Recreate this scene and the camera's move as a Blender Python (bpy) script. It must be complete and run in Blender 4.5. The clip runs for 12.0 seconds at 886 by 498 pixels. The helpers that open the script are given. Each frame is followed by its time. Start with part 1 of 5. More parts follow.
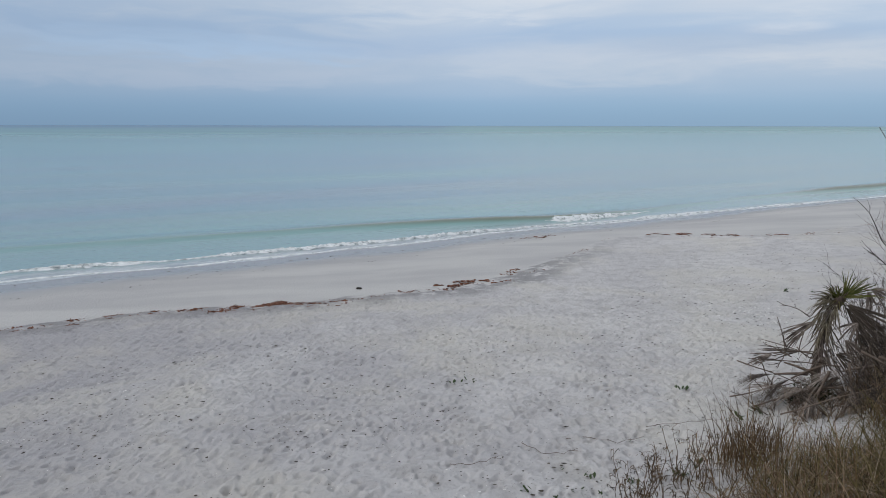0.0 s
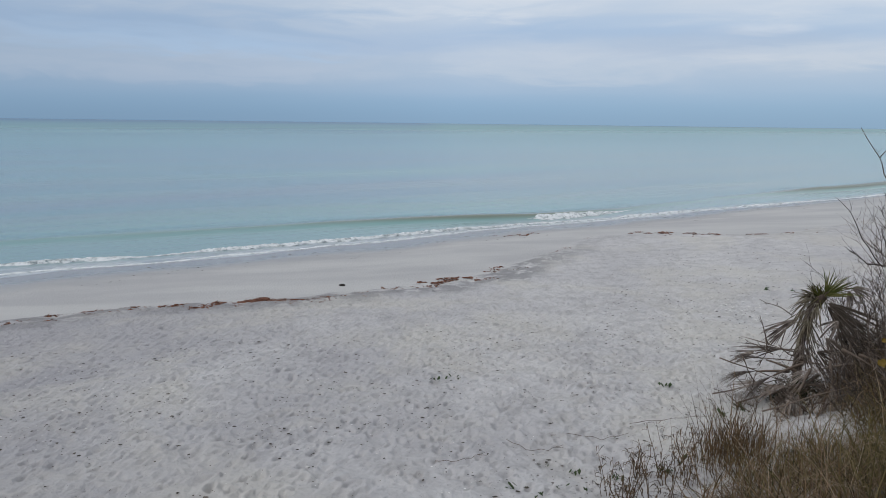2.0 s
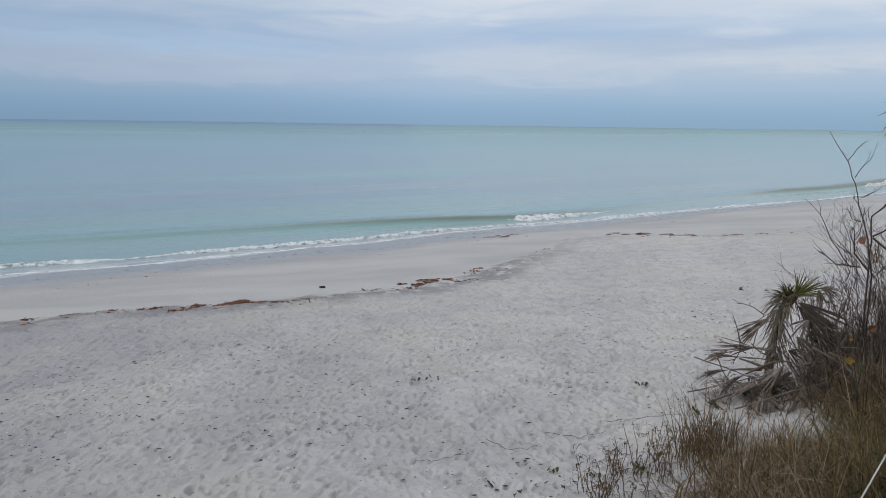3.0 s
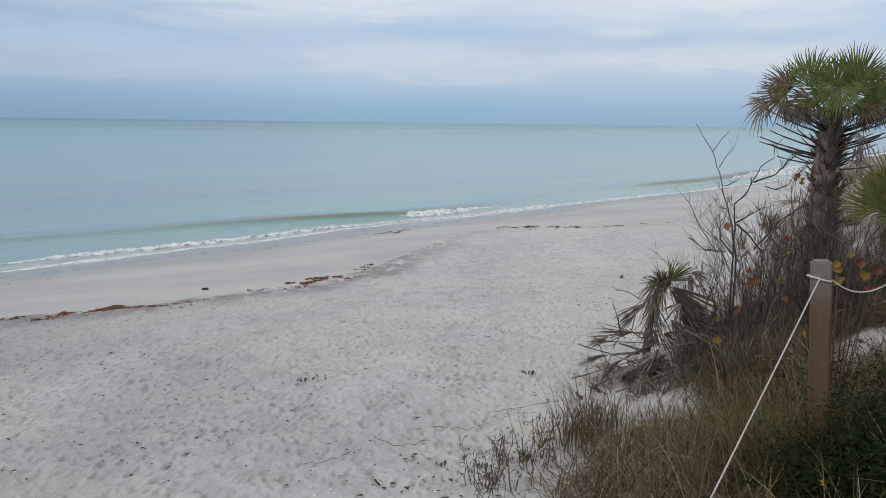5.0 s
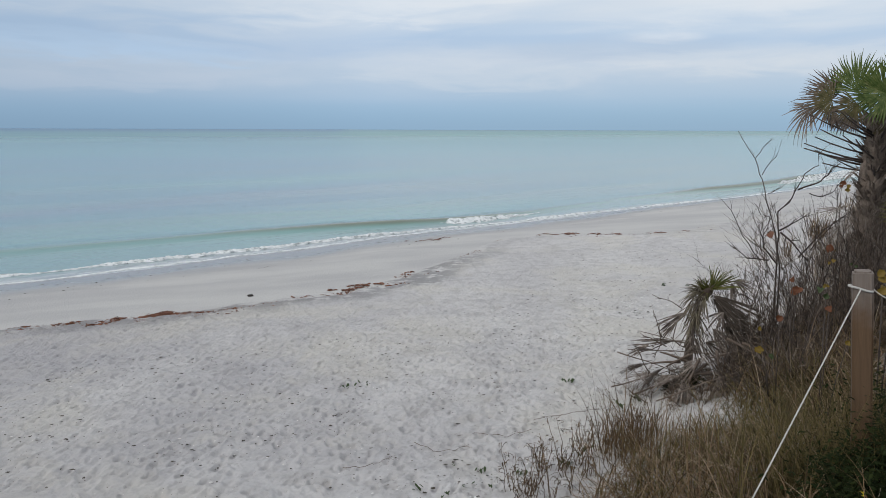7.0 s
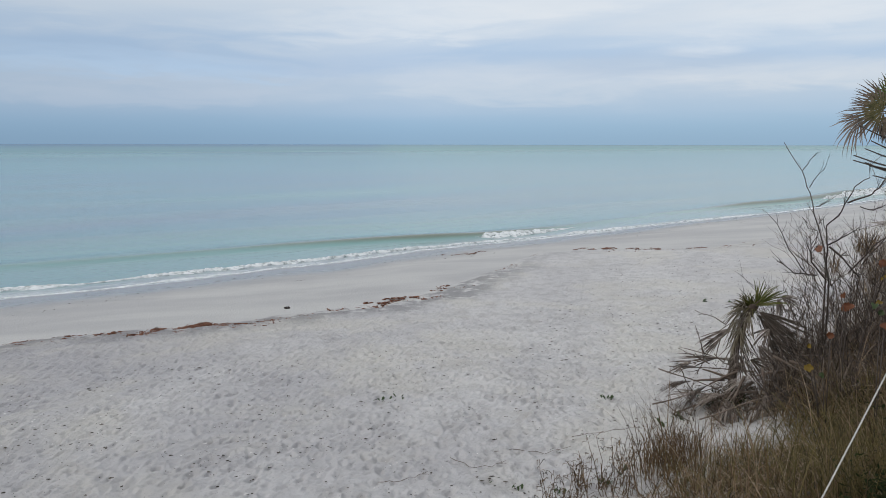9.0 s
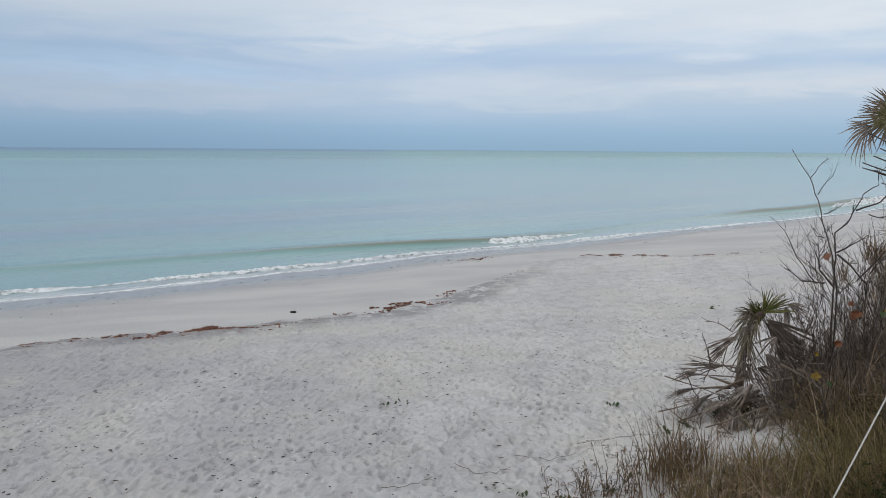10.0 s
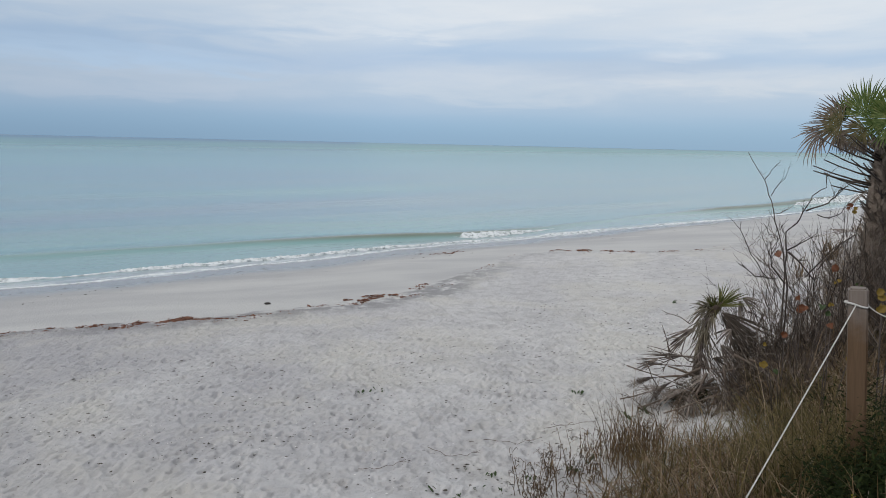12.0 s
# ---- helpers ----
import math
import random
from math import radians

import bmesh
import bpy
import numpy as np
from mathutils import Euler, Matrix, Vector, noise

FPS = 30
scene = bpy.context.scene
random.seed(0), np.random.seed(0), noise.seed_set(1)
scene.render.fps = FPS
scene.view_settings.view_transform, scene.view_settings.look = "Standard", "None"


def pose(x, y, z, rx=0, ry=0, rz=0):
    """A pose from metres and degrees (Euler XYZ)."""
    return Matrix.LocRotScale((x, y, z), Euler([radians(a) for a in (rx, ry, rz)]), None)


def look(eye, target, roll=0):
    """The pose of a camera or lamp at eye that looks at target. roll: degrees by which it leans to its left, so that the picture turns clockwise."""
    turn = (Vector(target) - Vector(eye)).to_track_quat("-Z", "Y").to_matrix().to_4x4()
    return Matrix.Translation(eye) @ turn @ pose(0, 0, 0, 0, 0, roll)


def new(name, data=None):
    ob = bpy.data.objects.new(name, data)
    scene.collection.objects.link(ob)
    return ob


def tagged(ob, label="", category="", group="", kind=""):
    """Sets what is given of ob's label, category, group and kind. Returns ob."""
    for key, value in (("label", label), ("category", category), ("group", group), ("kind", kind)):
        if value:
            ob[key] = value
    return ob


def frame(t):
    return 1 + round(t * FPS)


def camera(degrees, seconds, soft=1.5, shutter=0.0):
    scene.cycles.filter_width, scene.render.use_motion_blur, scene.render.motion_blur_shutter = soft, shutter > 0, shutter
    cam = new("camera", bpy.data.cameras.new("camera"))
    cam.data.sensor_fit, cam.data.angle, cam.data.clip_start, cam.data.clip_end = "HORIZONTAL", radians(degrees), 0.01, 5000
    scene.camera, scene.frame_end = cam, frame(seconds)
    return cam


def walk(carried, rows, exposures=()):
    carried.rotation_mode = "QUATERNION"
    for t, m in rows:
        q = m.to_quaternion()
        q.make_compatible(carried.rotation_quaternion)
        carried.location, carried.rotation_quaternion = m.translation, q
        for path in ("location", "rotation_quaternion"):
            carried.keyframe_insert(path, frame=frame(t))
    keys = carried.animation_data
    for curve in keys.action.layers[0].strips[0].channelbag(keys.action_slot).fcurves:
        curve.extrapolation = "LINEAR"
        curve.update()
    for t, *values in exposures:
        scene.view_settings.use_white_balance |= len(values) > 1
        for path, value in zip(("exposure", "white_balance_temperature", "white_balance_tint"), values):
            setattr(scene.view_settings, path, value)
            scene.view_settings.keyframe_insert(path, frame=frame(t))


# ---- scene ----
cam = camera(63.5, 12.0, 0.8)
PATH = [
    (0, (0.008, -0.159, 3.854), (0.0, 1.812, 3.513), 0.1),
    (0.5, (-0.001, -0.15, 3.854), (-0.005, 1.82, 3.511), 0.3),
    (1, (-0.016, -0.145, 3.847), (-0.008, 1.826, 3.503), 0.5),
    (1.5, (-0.021, -0.158, 3.851), (0.004, 1.812, 3.505), 0.6),
    (2, (-0.026, -0.136, 3.837), (0.016, 1.833, 3.49), 0.7),
    (2.5, (-0.052, -0.267, 3.897), (0.01, 1.701, 3.548), 0.7),
    (3, (-0.022, -0.21, 3.859), (0.075, 1.758, 3.516), 0.8),
    (3.5, (0.014, -0.212, 3.839), (0.2, 1.75, 3.499), 0.6),
    (3.7, (0.027, -0.214, 3.84), (0.259, 1.743, 3.5), 0.9),
    (5.3, (0.103, -0.107, 3.81), (0.494, 1.824, 3.462), 0.7),
    (5.5, (0.097, -0.13, 3.822), (0.472, 1.803, 3.474), 0.6),
    (6, (0.097, -0.165, 3.833), (0.435, 1.776, 3.49), 0.4),
    (6.5, (0.089, -0.183, 3.837), (0.397, 1.764, 3.502), 0.3),
    (7, (0.086, -0.208, 3.847), (0.362, 1.745, 3.517), 0.2),
    (9, (0.076, -0.147, 3.817), (0.255, 1.824, 3.527), 0.1),
    (9.5, (0.08, -0.134, 3.808), (0.247, 1.84, 3.528), 0.3),
    (10, (0.086, -0.143, 3.814), (0.246, 1.831, 3.539), 0.4),
    (10.5, (0.094, -0.157, 3.811), (0.253, 1.818, 3.54), 0.4),
    (11, (0.066, -0.226, 3.84), (0.242, 1.747, 3.565), 0.7),
    (11.5, (0.048, -0.338, 3.857), (0.247, 1.632, 3.578), 1.1),
    (12, (0.019, -0.45, 3.861), (0.26, 1.514, 3.57), 1.3),
]
# the clip's camera opens up a little and warms as it turns
LIGHT = [(0, -0.10, 6420, 10), (3, -0.09, 6450, 10), (4.5, 0.02, 6590, 9), (7, 0.05, 6620, 9), (10, 0.03, 6580, 9), (12, 0.03, 6620, 9)]
walk(cam, [(t, look(eye, target, roll)) for t, eye, target, roll in PATH], LIGHT)

# ---- world and light ----
world = bpy.data.worlds.new("world")
scene.world = world
world.use_nodes = True
SUN_ELEV, SUN_AZ = 40.0, 250.0  # degrees; azimuth clockwise from +y


class Nodes:
    """Short hand for building node trees."""

    def __init__(self, tree):
        self.t = tree

    def add(self, kind, **inputs):
        n = self.t.nodes.new(kind)
        for key, v in inputs.items():
            self.put(n, key, v)
        return n

    def put(self, n, key, v):
        sock = n.inputs[int(key[1:])] if key[0] == "i" and key[1:].isdigit() else n.inputs[key.replace("_", " ")]
        if isinstance(v, bpy.types.NodeSocket):
            self.t.links.new(v, sock)
        else:
            sock.default_value = v

    def math(self, op, a, b=0.0, c=None, clamp=False):
        n = self.add("ShaderNodeMath", i0=a, i1=b)
        n.operation, n.use_clamp = op, clamp
        if c is not None:
            self.put(n, "i2", c)
        return n.outputs[0]

    def ramp(self, fac, stops, mode="LINEAR"):
        n = self.add("ShaderNodeValToRGB", Fac=fac)
        r = n.color_ramp
        r.interpolation = mode
        while len(r.elements) < len(stops):
            r.elements.new(0.5)
        for e, (p, c) in zip(r.elements, stops):
            e.position = p
            e.color = (*c, 1) if not isinstance(c, (int, float)) else (c, c, c, 1)
        return n.outputs[0]

    def mix(self, fac, a, b, blend="MIX"):
        n = self.t.nodes.new("ShaderNodeMix")
        n.data_type, n.blend_type = "RGBA", blend
        for sock, v in ((n.inputs[0], fac), (n.inputs[6], a), (n.inputs[7], b)):
            if isinstance(v, bpy.types.NodeSocket):
                self.t.links.new(v, sock)
            else:
                sock.default_value = v if isinstance(v, (int, float)) else (*v, 1)
        return n.outputs[2]

    def noise(self, vec, scale, detail=4.0, rough=0.55, distort=0.0):
        n = self.add("ShaderNodeTexNoise", Vector=vec, Scale=scale, Detail=detail, Roughness=rough, Distortion=distort)
        return n.outputs[0]

    def scaled(self, vec, s, rot=(0, 0, 0)):
        n = self.add("ShaderNodeMapping", Vector=vec, Scale=s, Rotation=rot)
        return n.outputs[0]

    def span(self, v, a, b, c=0.0, d=1.0, smooth=True):
        n = self.add("ShaderNodeMapRange", i0=v, i1=a, i2=b, i3=c, i4=d)
        n.interpolation_type = "SMOOTHSTEP" if smooth else "LINEAR"
        return n.outputs[0]


def build_sky():
    tree = world.node_tree
    tree.nodes.clear()
    k = Nodes(tree)
    out = k.add("ShaderNodeOutputWorld")
    sky = k.add("ShaderNodeTexSky")
    sky.sky_type, sky.sun_disc = "NISHITA", False
    sky.sun_elevation, sky.sun_rotation = radians(SUN_ELEV), radians(SUN_AZ)
    sky.air_density, sky.dust_density, sky.ozone_density = 1.2, 2.0, 1.5
    clear = k.add("ShaderNodeBackground", Color=sky.outputs[0], Strength=0.10)
    way = k.add("ShaderNodeTexCoord").outputs["Generated"]
    z = k.add("ShaderNodeSeparateXYZ", Vector=way).outputs[2]
    # long soft cloud bands, stretched along the horizon
    wide = k.noise(k.scaled(way, (1.0, 1.0, 9.0)), 1.5, 3.0, 0.5, 0.3)
    fine = k.noise(k.scaled(way, (2.6, 2.6, 17.0), (0.05, 0.03, 0)), 2.0, 4.0, 0.5, 0.8)
    lift = k.math("ADD", z, k.math("MULTIPLY", k.math("SUBTRACT", wide, 0.5), 0.09))
    lift = k.math("ADD", lift, k.math("MULTIPLY", k.math("SUBTRACT", fine, 0.5), 0.022))
    lift = k.math("MULTIPLY", k.math("ADD", k.math("MULTIPLY", lift, k.span(z, 0.0, 0.11)), k.math("MULTIPLY", z, k.span(z, 0.0, 0.11, 1.0, 0.0))), 2.5)
    shade = k.ramp(lift, SKY_STOPS, "B_SPLINE")
    veil = k.math("MULTIPLY", k.span(fine, 0.40, 0.68), k.span(z, 0.03, 0.10))
    colour = k.mix(k.math("MULTIPLY", veil, 0.22), shade, (0.72, 0.76, 0.83))
    # single streaks and gaps in the layer: bearing, height, half width, half height, slope, colour, amount
    flat = k.add("ShaderNodeSeparateXYZ", Vector=way)
    bearing = k.math("ARCTAN2", flat.outputs[0], flat.outputs[1])
    torn = k.noise(k.scaled(way, (4.0, 4.0, 22.0)), 2.0, 4.0, 0.55, 0.8)
    frayed = k.noise(k.scaled(way, (9.0, 9.0, 40.0)), 2.0, 4.0, 0.55, 0.6)
    for az0, up0, half_w, half_h, slope, tint, amount in CLOUDS:
        u = k.math("DIVIDE", k.math("SUBTRACT", bearing, az0), half_w)
        drop = k.math("MULTIPLY", k.math("SUBTRACT", bearing, az0), slope)
        wander = k.math("MULTIPLY", k.math("SUBTRACT", torn, 0.5), 2.2 * half_h)
        v = k.math("DIVIDE", k.math("ADD", k.math("SUBTRACT", k.math("SUBTRACT", z, up0), drop), wander), half_h)
        far = k.math("ADD", k.math("MULTIPLY", u, u), k.math("MULTIPLY", v, v))
        thin = k.span(k.math("ADD", k.math("MULTIPLY", torn, 0.6), k.math("MULTIPLY", frayed, 0.4)), 0.32, 0.60, 0.35, 1.0)
        colour = k.mix(k.math("MULTIPLY", k.math("MULTIPLY", k.span(far, 0.0, 1.6, 1.0, 0.0), thin), amount), colour, tint)
    x = k.add("ShaderNodeSeparateXYZ", Vector=way).outputs[0]
    colour = k.mix(1.0, colour, k.ramp(k.span(x, -0.6, 0.6), [(0.0, (0.80, 0.82, 0.84)), (0.55, (1.0, 1.0, 1.0)), (1.0, (1.06, 1.03, 1.0))]), "MULTIPLY")
    cloud = k.add("ShaderNodeBackground", Color=colour, Strength=1.0)
    cover = k.span(z, -0.02, 0.30, 0.93, 0.88)
    both = k.add("ShaderNodeMixShader", i0=cover, i1=clear.outputs[0], i2=cloud.outputs[0])
    k.put(out, "Surface", both.outputs[0])


CLOUDS = [(0.10, 0.165, 0.30, 0.026, 0.05, (0.80, 0.84, 0.90), 0.55), (0.42, 0.118, 0.06, 0.008, 0.02, (0.80, 0.84, 0.90), 0.4), (0.20, 0.082, 0.26, 0.028, 0.0, (0.66, 0.72, 0.81), 0.4),
          (-0.33, 0.098, 0.24, 0.018, -0.03, (0.50, 0.68, 0.92), 0.6), (0.36, 0.104, 0.16, 0.016, 0.03, (0.45, 0.56, 0.73), 0.6), (-0.05, 0.104, 0.14, 0.014, 0.0, (0.45, 0.58, 0.78), 0.5),
          (-0.48, 0.135, 0.22, 0.026, -0.02, (0.40, 0.55, 0.77), 0.6), (-0.34, 0.066, 0.28, 0.018, 0.0, (0.58, 0.66, 0.80), 0.45), (0.54, 0.160, 0.18, 0.022, 0.10, (0.78, 0.83, 0.90), 0.35),
          (0.28, 0.150, 0.16, 0.014, 0.04, (0.56, 0.66, 0.80), 0.5), (0.55, 0.085, 0.22, 0.018, 0.0, (0.70, 0.75, 0.82), 0.45)]
SKY_STOPS = [(0.0, (0.275, 0.425, 0.60)), (0.06, (0.30, 0.475, 0.67)), (0.115, (0.37, 0.525, 0.72)), (0.215, (0.49, 0.60, 0.755)), (0.27, (0.46, 0.585, 0.77)),
             (0.31, (0.40, 0.55, 0.77)), (0.37, (0.56, 0.67, 0.82)), (0.47, (0.70, 0.77, 0.86)), (0.60, (0.60, 0.70, 0.84)), (1.0, (0.72, 0.78, 0.87))]
build_sky()

sun = new("sun", bpy.data.lights.new("sun", "SUN"))
sun.data.energy, sun.data.angle, sun.data.color = 1.2, radians(22), (1.0, 0.96, 0.91)
az, el = radians(SUN_AZ), radians(SUN_ELEV)
sun.matrix_world = look((40 * math.sin(az) * math.cos(el), 40 * math.cos(az) * math.cos(el), 40 * math.sin(el)), (0, 0, 0))

# ---- plan: l runs along the shore, s inland from the waterline ----
SX, SY, OX, OY = 0.588, 0.809, -2.66, 23.0


def shore(x, y):
    return (x - OX) * SY + (y - OY) * SX, (x - OX) * SX - (y - OY) * SY


def from_shore(l, s):
    return OX + l * SY + s * SX, OY + l * SX - s * SY


def step(v, a, b):
    t = np.clip((v - a) / (b - a), 0, 1)
    return t * t * (3 - 2 * t)


TABLES = {}


def value_noise(x, y, cell, seed):
    """Smooth noise in -1..1 on a grid of that cell size."""
    if seed not in TABLES:
        TABLES[seed] = np.random.RandomState(seed).uniform(-1, 1, (256, 256))
    tab = TABLES[seed]
    u, v = np.asarray(x, float) / cell + 1000.37, np.asarray(y, float) / cell + 1000.71
    i, j = np.floor(u).astype(int), np.floor(v).astype(int)
    a, b = u - i, v - j
    a, b = a * a * (3 - 2 * a), b * b * (3 - 2 * b)
    i, j, i1, j1 = i % 256, j % 256, (i + 1) % 256, (j + 1) % 256
    return (tab[i, j] * (1 - a) + tab[i1, j] * a) * (1 - b) + (tab[i, j1] * (1 - a) + tab[i1, j1] * a) * b


WATERLINE = ((-60, -12, -6, 0, 6, 12, 20, 30, 60), (-0.4, -0.3, 0.4, 0.8, 0.65, 1.3, 1.7, 2.7, 3.6))
WRACKLINE = ((-40, -11, -9, -7.9, -6.5, -5, -2.6, -0.3, 2, 5.2, 6.4, 7.3, 8.5, 12, 40),
             (6.5, 6.9, 7.2, 7.7, 8.6, 9.0, 9.4, 8.6, 7.5, 5.8, 6.4, 8.6, 9.7, 9.9, 9.5))
DUNE_FOOT = ((-40, -8, -2, 0.3, 1.2, 2.3, 3.6, 5, 7, 12, 30, 80), (-8, 0.6, 2.6, 3.7, 4.5, 5.6, 6.6, 8.3, 11, 17.5, 37, 95))


BARE = ((4.9, 5.0, 0.3, -0.5, 0.5), (2.80, 5.46, 0.22, -1.0, 0.3), (3.45, 5.74, 0.26, -0.75, 0.22))


def beach(x, y):
    l, s = shore(x, y)
    s = s - np.interp(l, *WATERLINE) * (1 - step(s, 1, 7))
    return np.interp(s, (-4000, -60, 0, 7.5, 13, 40, 4000), (-9, -4.5, 0, 0.6, 0.985, 2.05, 2.4))


def dune_depth(x, y):
    """How far a place lies inside the foot of the dune."""
    return (np.interp(x, *DUNE_FOOT) - y) * 0.64


def ground(x, y):
    x, y = np.asarray(x, float), np.asarray(y, float)
    u = dune_depth(x, y)
    d = step(u, -0.3, 3.2)
    z = beach(x, y) + 1.0 * d + 0.35 * step(u, 3, 7) * step(x, 2, 7)
    return z + 0.10 * step(u, 0.2, 1.5) * value_noise(x, y, 0.9, 5) + 0.02 * value_noise(x, y, 2.3, 6)


def gz(x, y):
    return float(ground(x, y))


# ---- mesh helpers ----
def mesh(name, verts, faces, material, smooth=True):
    me = bpy.data.meshes.new(name)
    me.from_pydata([tuple(v) for v in verts], [], [tuple(f) for f in faces])
    me.update()
    if smooth:
        me.polygons.foreach_set("use_smooth", [True] * len(me.polygons))
    me.materials.append(material)
    return me


def grid_mesh(name, X, Y, Z, material):
    """A sheet from three equal arrays."""
    n, m = X.shape
    me = bpy.data.meshes.new(name)
    co = np.stack([X, Y, Z], -1).reshape(-1, 3).astype(np.float32)
    i = np.arange(n * m).reshape(n, m)
    q = np.stack([i[:-1, :-1], i[1:, :-1], i[1:, 1:], i[:-1, 1:]], -1).reshape(-1, 4)
    me.vertices.add(len(co)), me.vertices.foreach_set("co", co.ravel())
    me.loops.add(q.size), me.loops.foreach_set("vertex_index", q.ravel().astype(np.int32))
    me.polygons.add(len(q))
    me.polygons.foreach_set("loop_start", np.arange(0, q.size, 4, dtype=np.int32))
    me.polygons.foreach_set("loop_total", np.full(len(q), 4, dtype=np.int32))
    me.update(calc_edges=True), me.validate()
    me.polygons.foreach_set("use_smooth", [True] * len(me.polygons))
    me.materials.append(material)
    return me


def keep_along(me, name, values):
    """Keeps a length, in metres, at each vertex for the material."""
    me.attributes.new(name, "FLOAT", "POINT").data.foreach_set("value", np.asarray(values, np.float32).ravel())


class Shape:
    """Collects the faces of one mesh."""

    def __init__(self):
        self.v, self.f = [], []

    def tube(self, pts, radii, sides=5):
        pts = [Vector(p) for p in pts]
        rings, up = [], Vector((0.13, 0.21, 0.97))
        for i, p in enumerate(pts):
            d = (pts[min(i + 1, len(pts) - 1)] - pts[max(i - 1, 0)]).normalized()
            a = d.cross(up)
            a = a.normalized() if a.length > 1e-4 else d.orthogonal().normalized()
            b = d.cross(a)
            ring = []
            for j in range(sides):
                t = 2 * math.pi * j / sides
                ring.append(len(self.v))
                self.v.append(p + (a * math.cos(t) + b * math.sin(t)) * radii[i])
            rings.append(ring)
        for r0, r1 in zip(rings, rings[1:]):
            for j in range(sides):
                self.f.append((r0[j], r0[(j + 1) % sides], r1[(j + 1) % sides], r1[j]))
        self.f.append(tuple(reversed(rings[0]))), self.f.append(tuple(rings[-1]))
        return self

    def strip(self, pts, widths, side, fold=0.0):
        """A leaf or blade along pts; side: the way across; fold: how far the middle sinks, in widths."""
        side = Vector(side).normalized()
        rows = []
        for i, p in enumerate(pts):
            p = Vector(p)
            d = Vector(pts[min(i + 1, len(pts) - 1)]) - Vector(pts[max(i - 1, 0)])
            nrm = side.cross(d).normalized() if d.length > 0 else Vector((0, 0, 1))
            w = widths[i]
            if fold:
                q = (p - side * w, p - nrm * (w * fold), p + side * w)
            else:
                q = (p - side * w, p + side * w)
            rows.append([len(self.v) + j for j in range(len(q))])
            self.v.extend(q)
        for a, b in zip(rows, rows[1:]):
            for j in range(len(a) - 1):
                self.f.append((a[j], a[j + 1], b[j + 1], b[j]))
        return self

    def disc(self, c, nrm, r, n=9, wavy=0.12, dome=0.15, rng=random, fold=0.0):
        c, nrm = Vector(c), Vector(nrm).normalized()
        a = nrm.orthogonal().normalized()
        b = nrm.cross(a)
        k = len(self.v)
        self.v.append(c + nrm * r * dome)
        for j in range(n):
            t = 2 * math.pi * j / n
            q = r * (1 + rng.uniform(-wavy, wavy))
            bend = abs(math.sin(t)) * fold * r
            self.v.append(c + (a * math.cos(t) + b * math.sin(t)) * q + nrm * (r * rng.uniform(-0.1, 0.1) + bend))
        for j in range(n):
            self.f.append((k, k + 1 + j, k + 1 + (j + 1) % n))
        return self

    def lump(self, c, sx, sy, sz, rng, n=7, rings=4, rough=0.18):
        k = len(self.v)
        c = Vector(c)
        for i in range(rings + 1):
            th = math.pi * i / rings
            for j in range(n):
                ph = 2 * math.pi * j / n
                q = 1 + rng.uniform(-rough, rough)
                self.v.append(c + Vector((sx * math.sin(th) * math.cos(ph) * q, sy * math.sin(th) * math.sin(ph) * q, sz * math.cos(th) * q)))
        for i in range(rings):
            for j in range(n):
                self.f.append((k + i * n + j, k + (i + 1) * n + j, k + (i + 1) * n + (j + 1) % n, k + i * n + (j + 1) % n))
        return self

    def mesh(self, name, material, smooth=True):
        return mesh(name, self.v, self.f, material, smooth)


def thing(name, label, category, at=(0, 0, 0), group="", kind=""):
    ob = new(name)
    ob.empty_display_size = 0.1
    ob.location = at
    return tagged(ob, label, category, group, kind)


def part(name, data, parent, label="", m=None):
    ob = new(name, data)
    ob.parent = parent
    if m is not None:
        ob.matrix_basis = m
    return tagged(ob, label) if label else ob


# ---- materials ----
def material(name):
    m = bpy.data.materials.new(name)
    m.use_nodes = True
    k = Nodes(m.node_tree)
    return m, k, m.node_tree.nodes["Principled BSDF"]


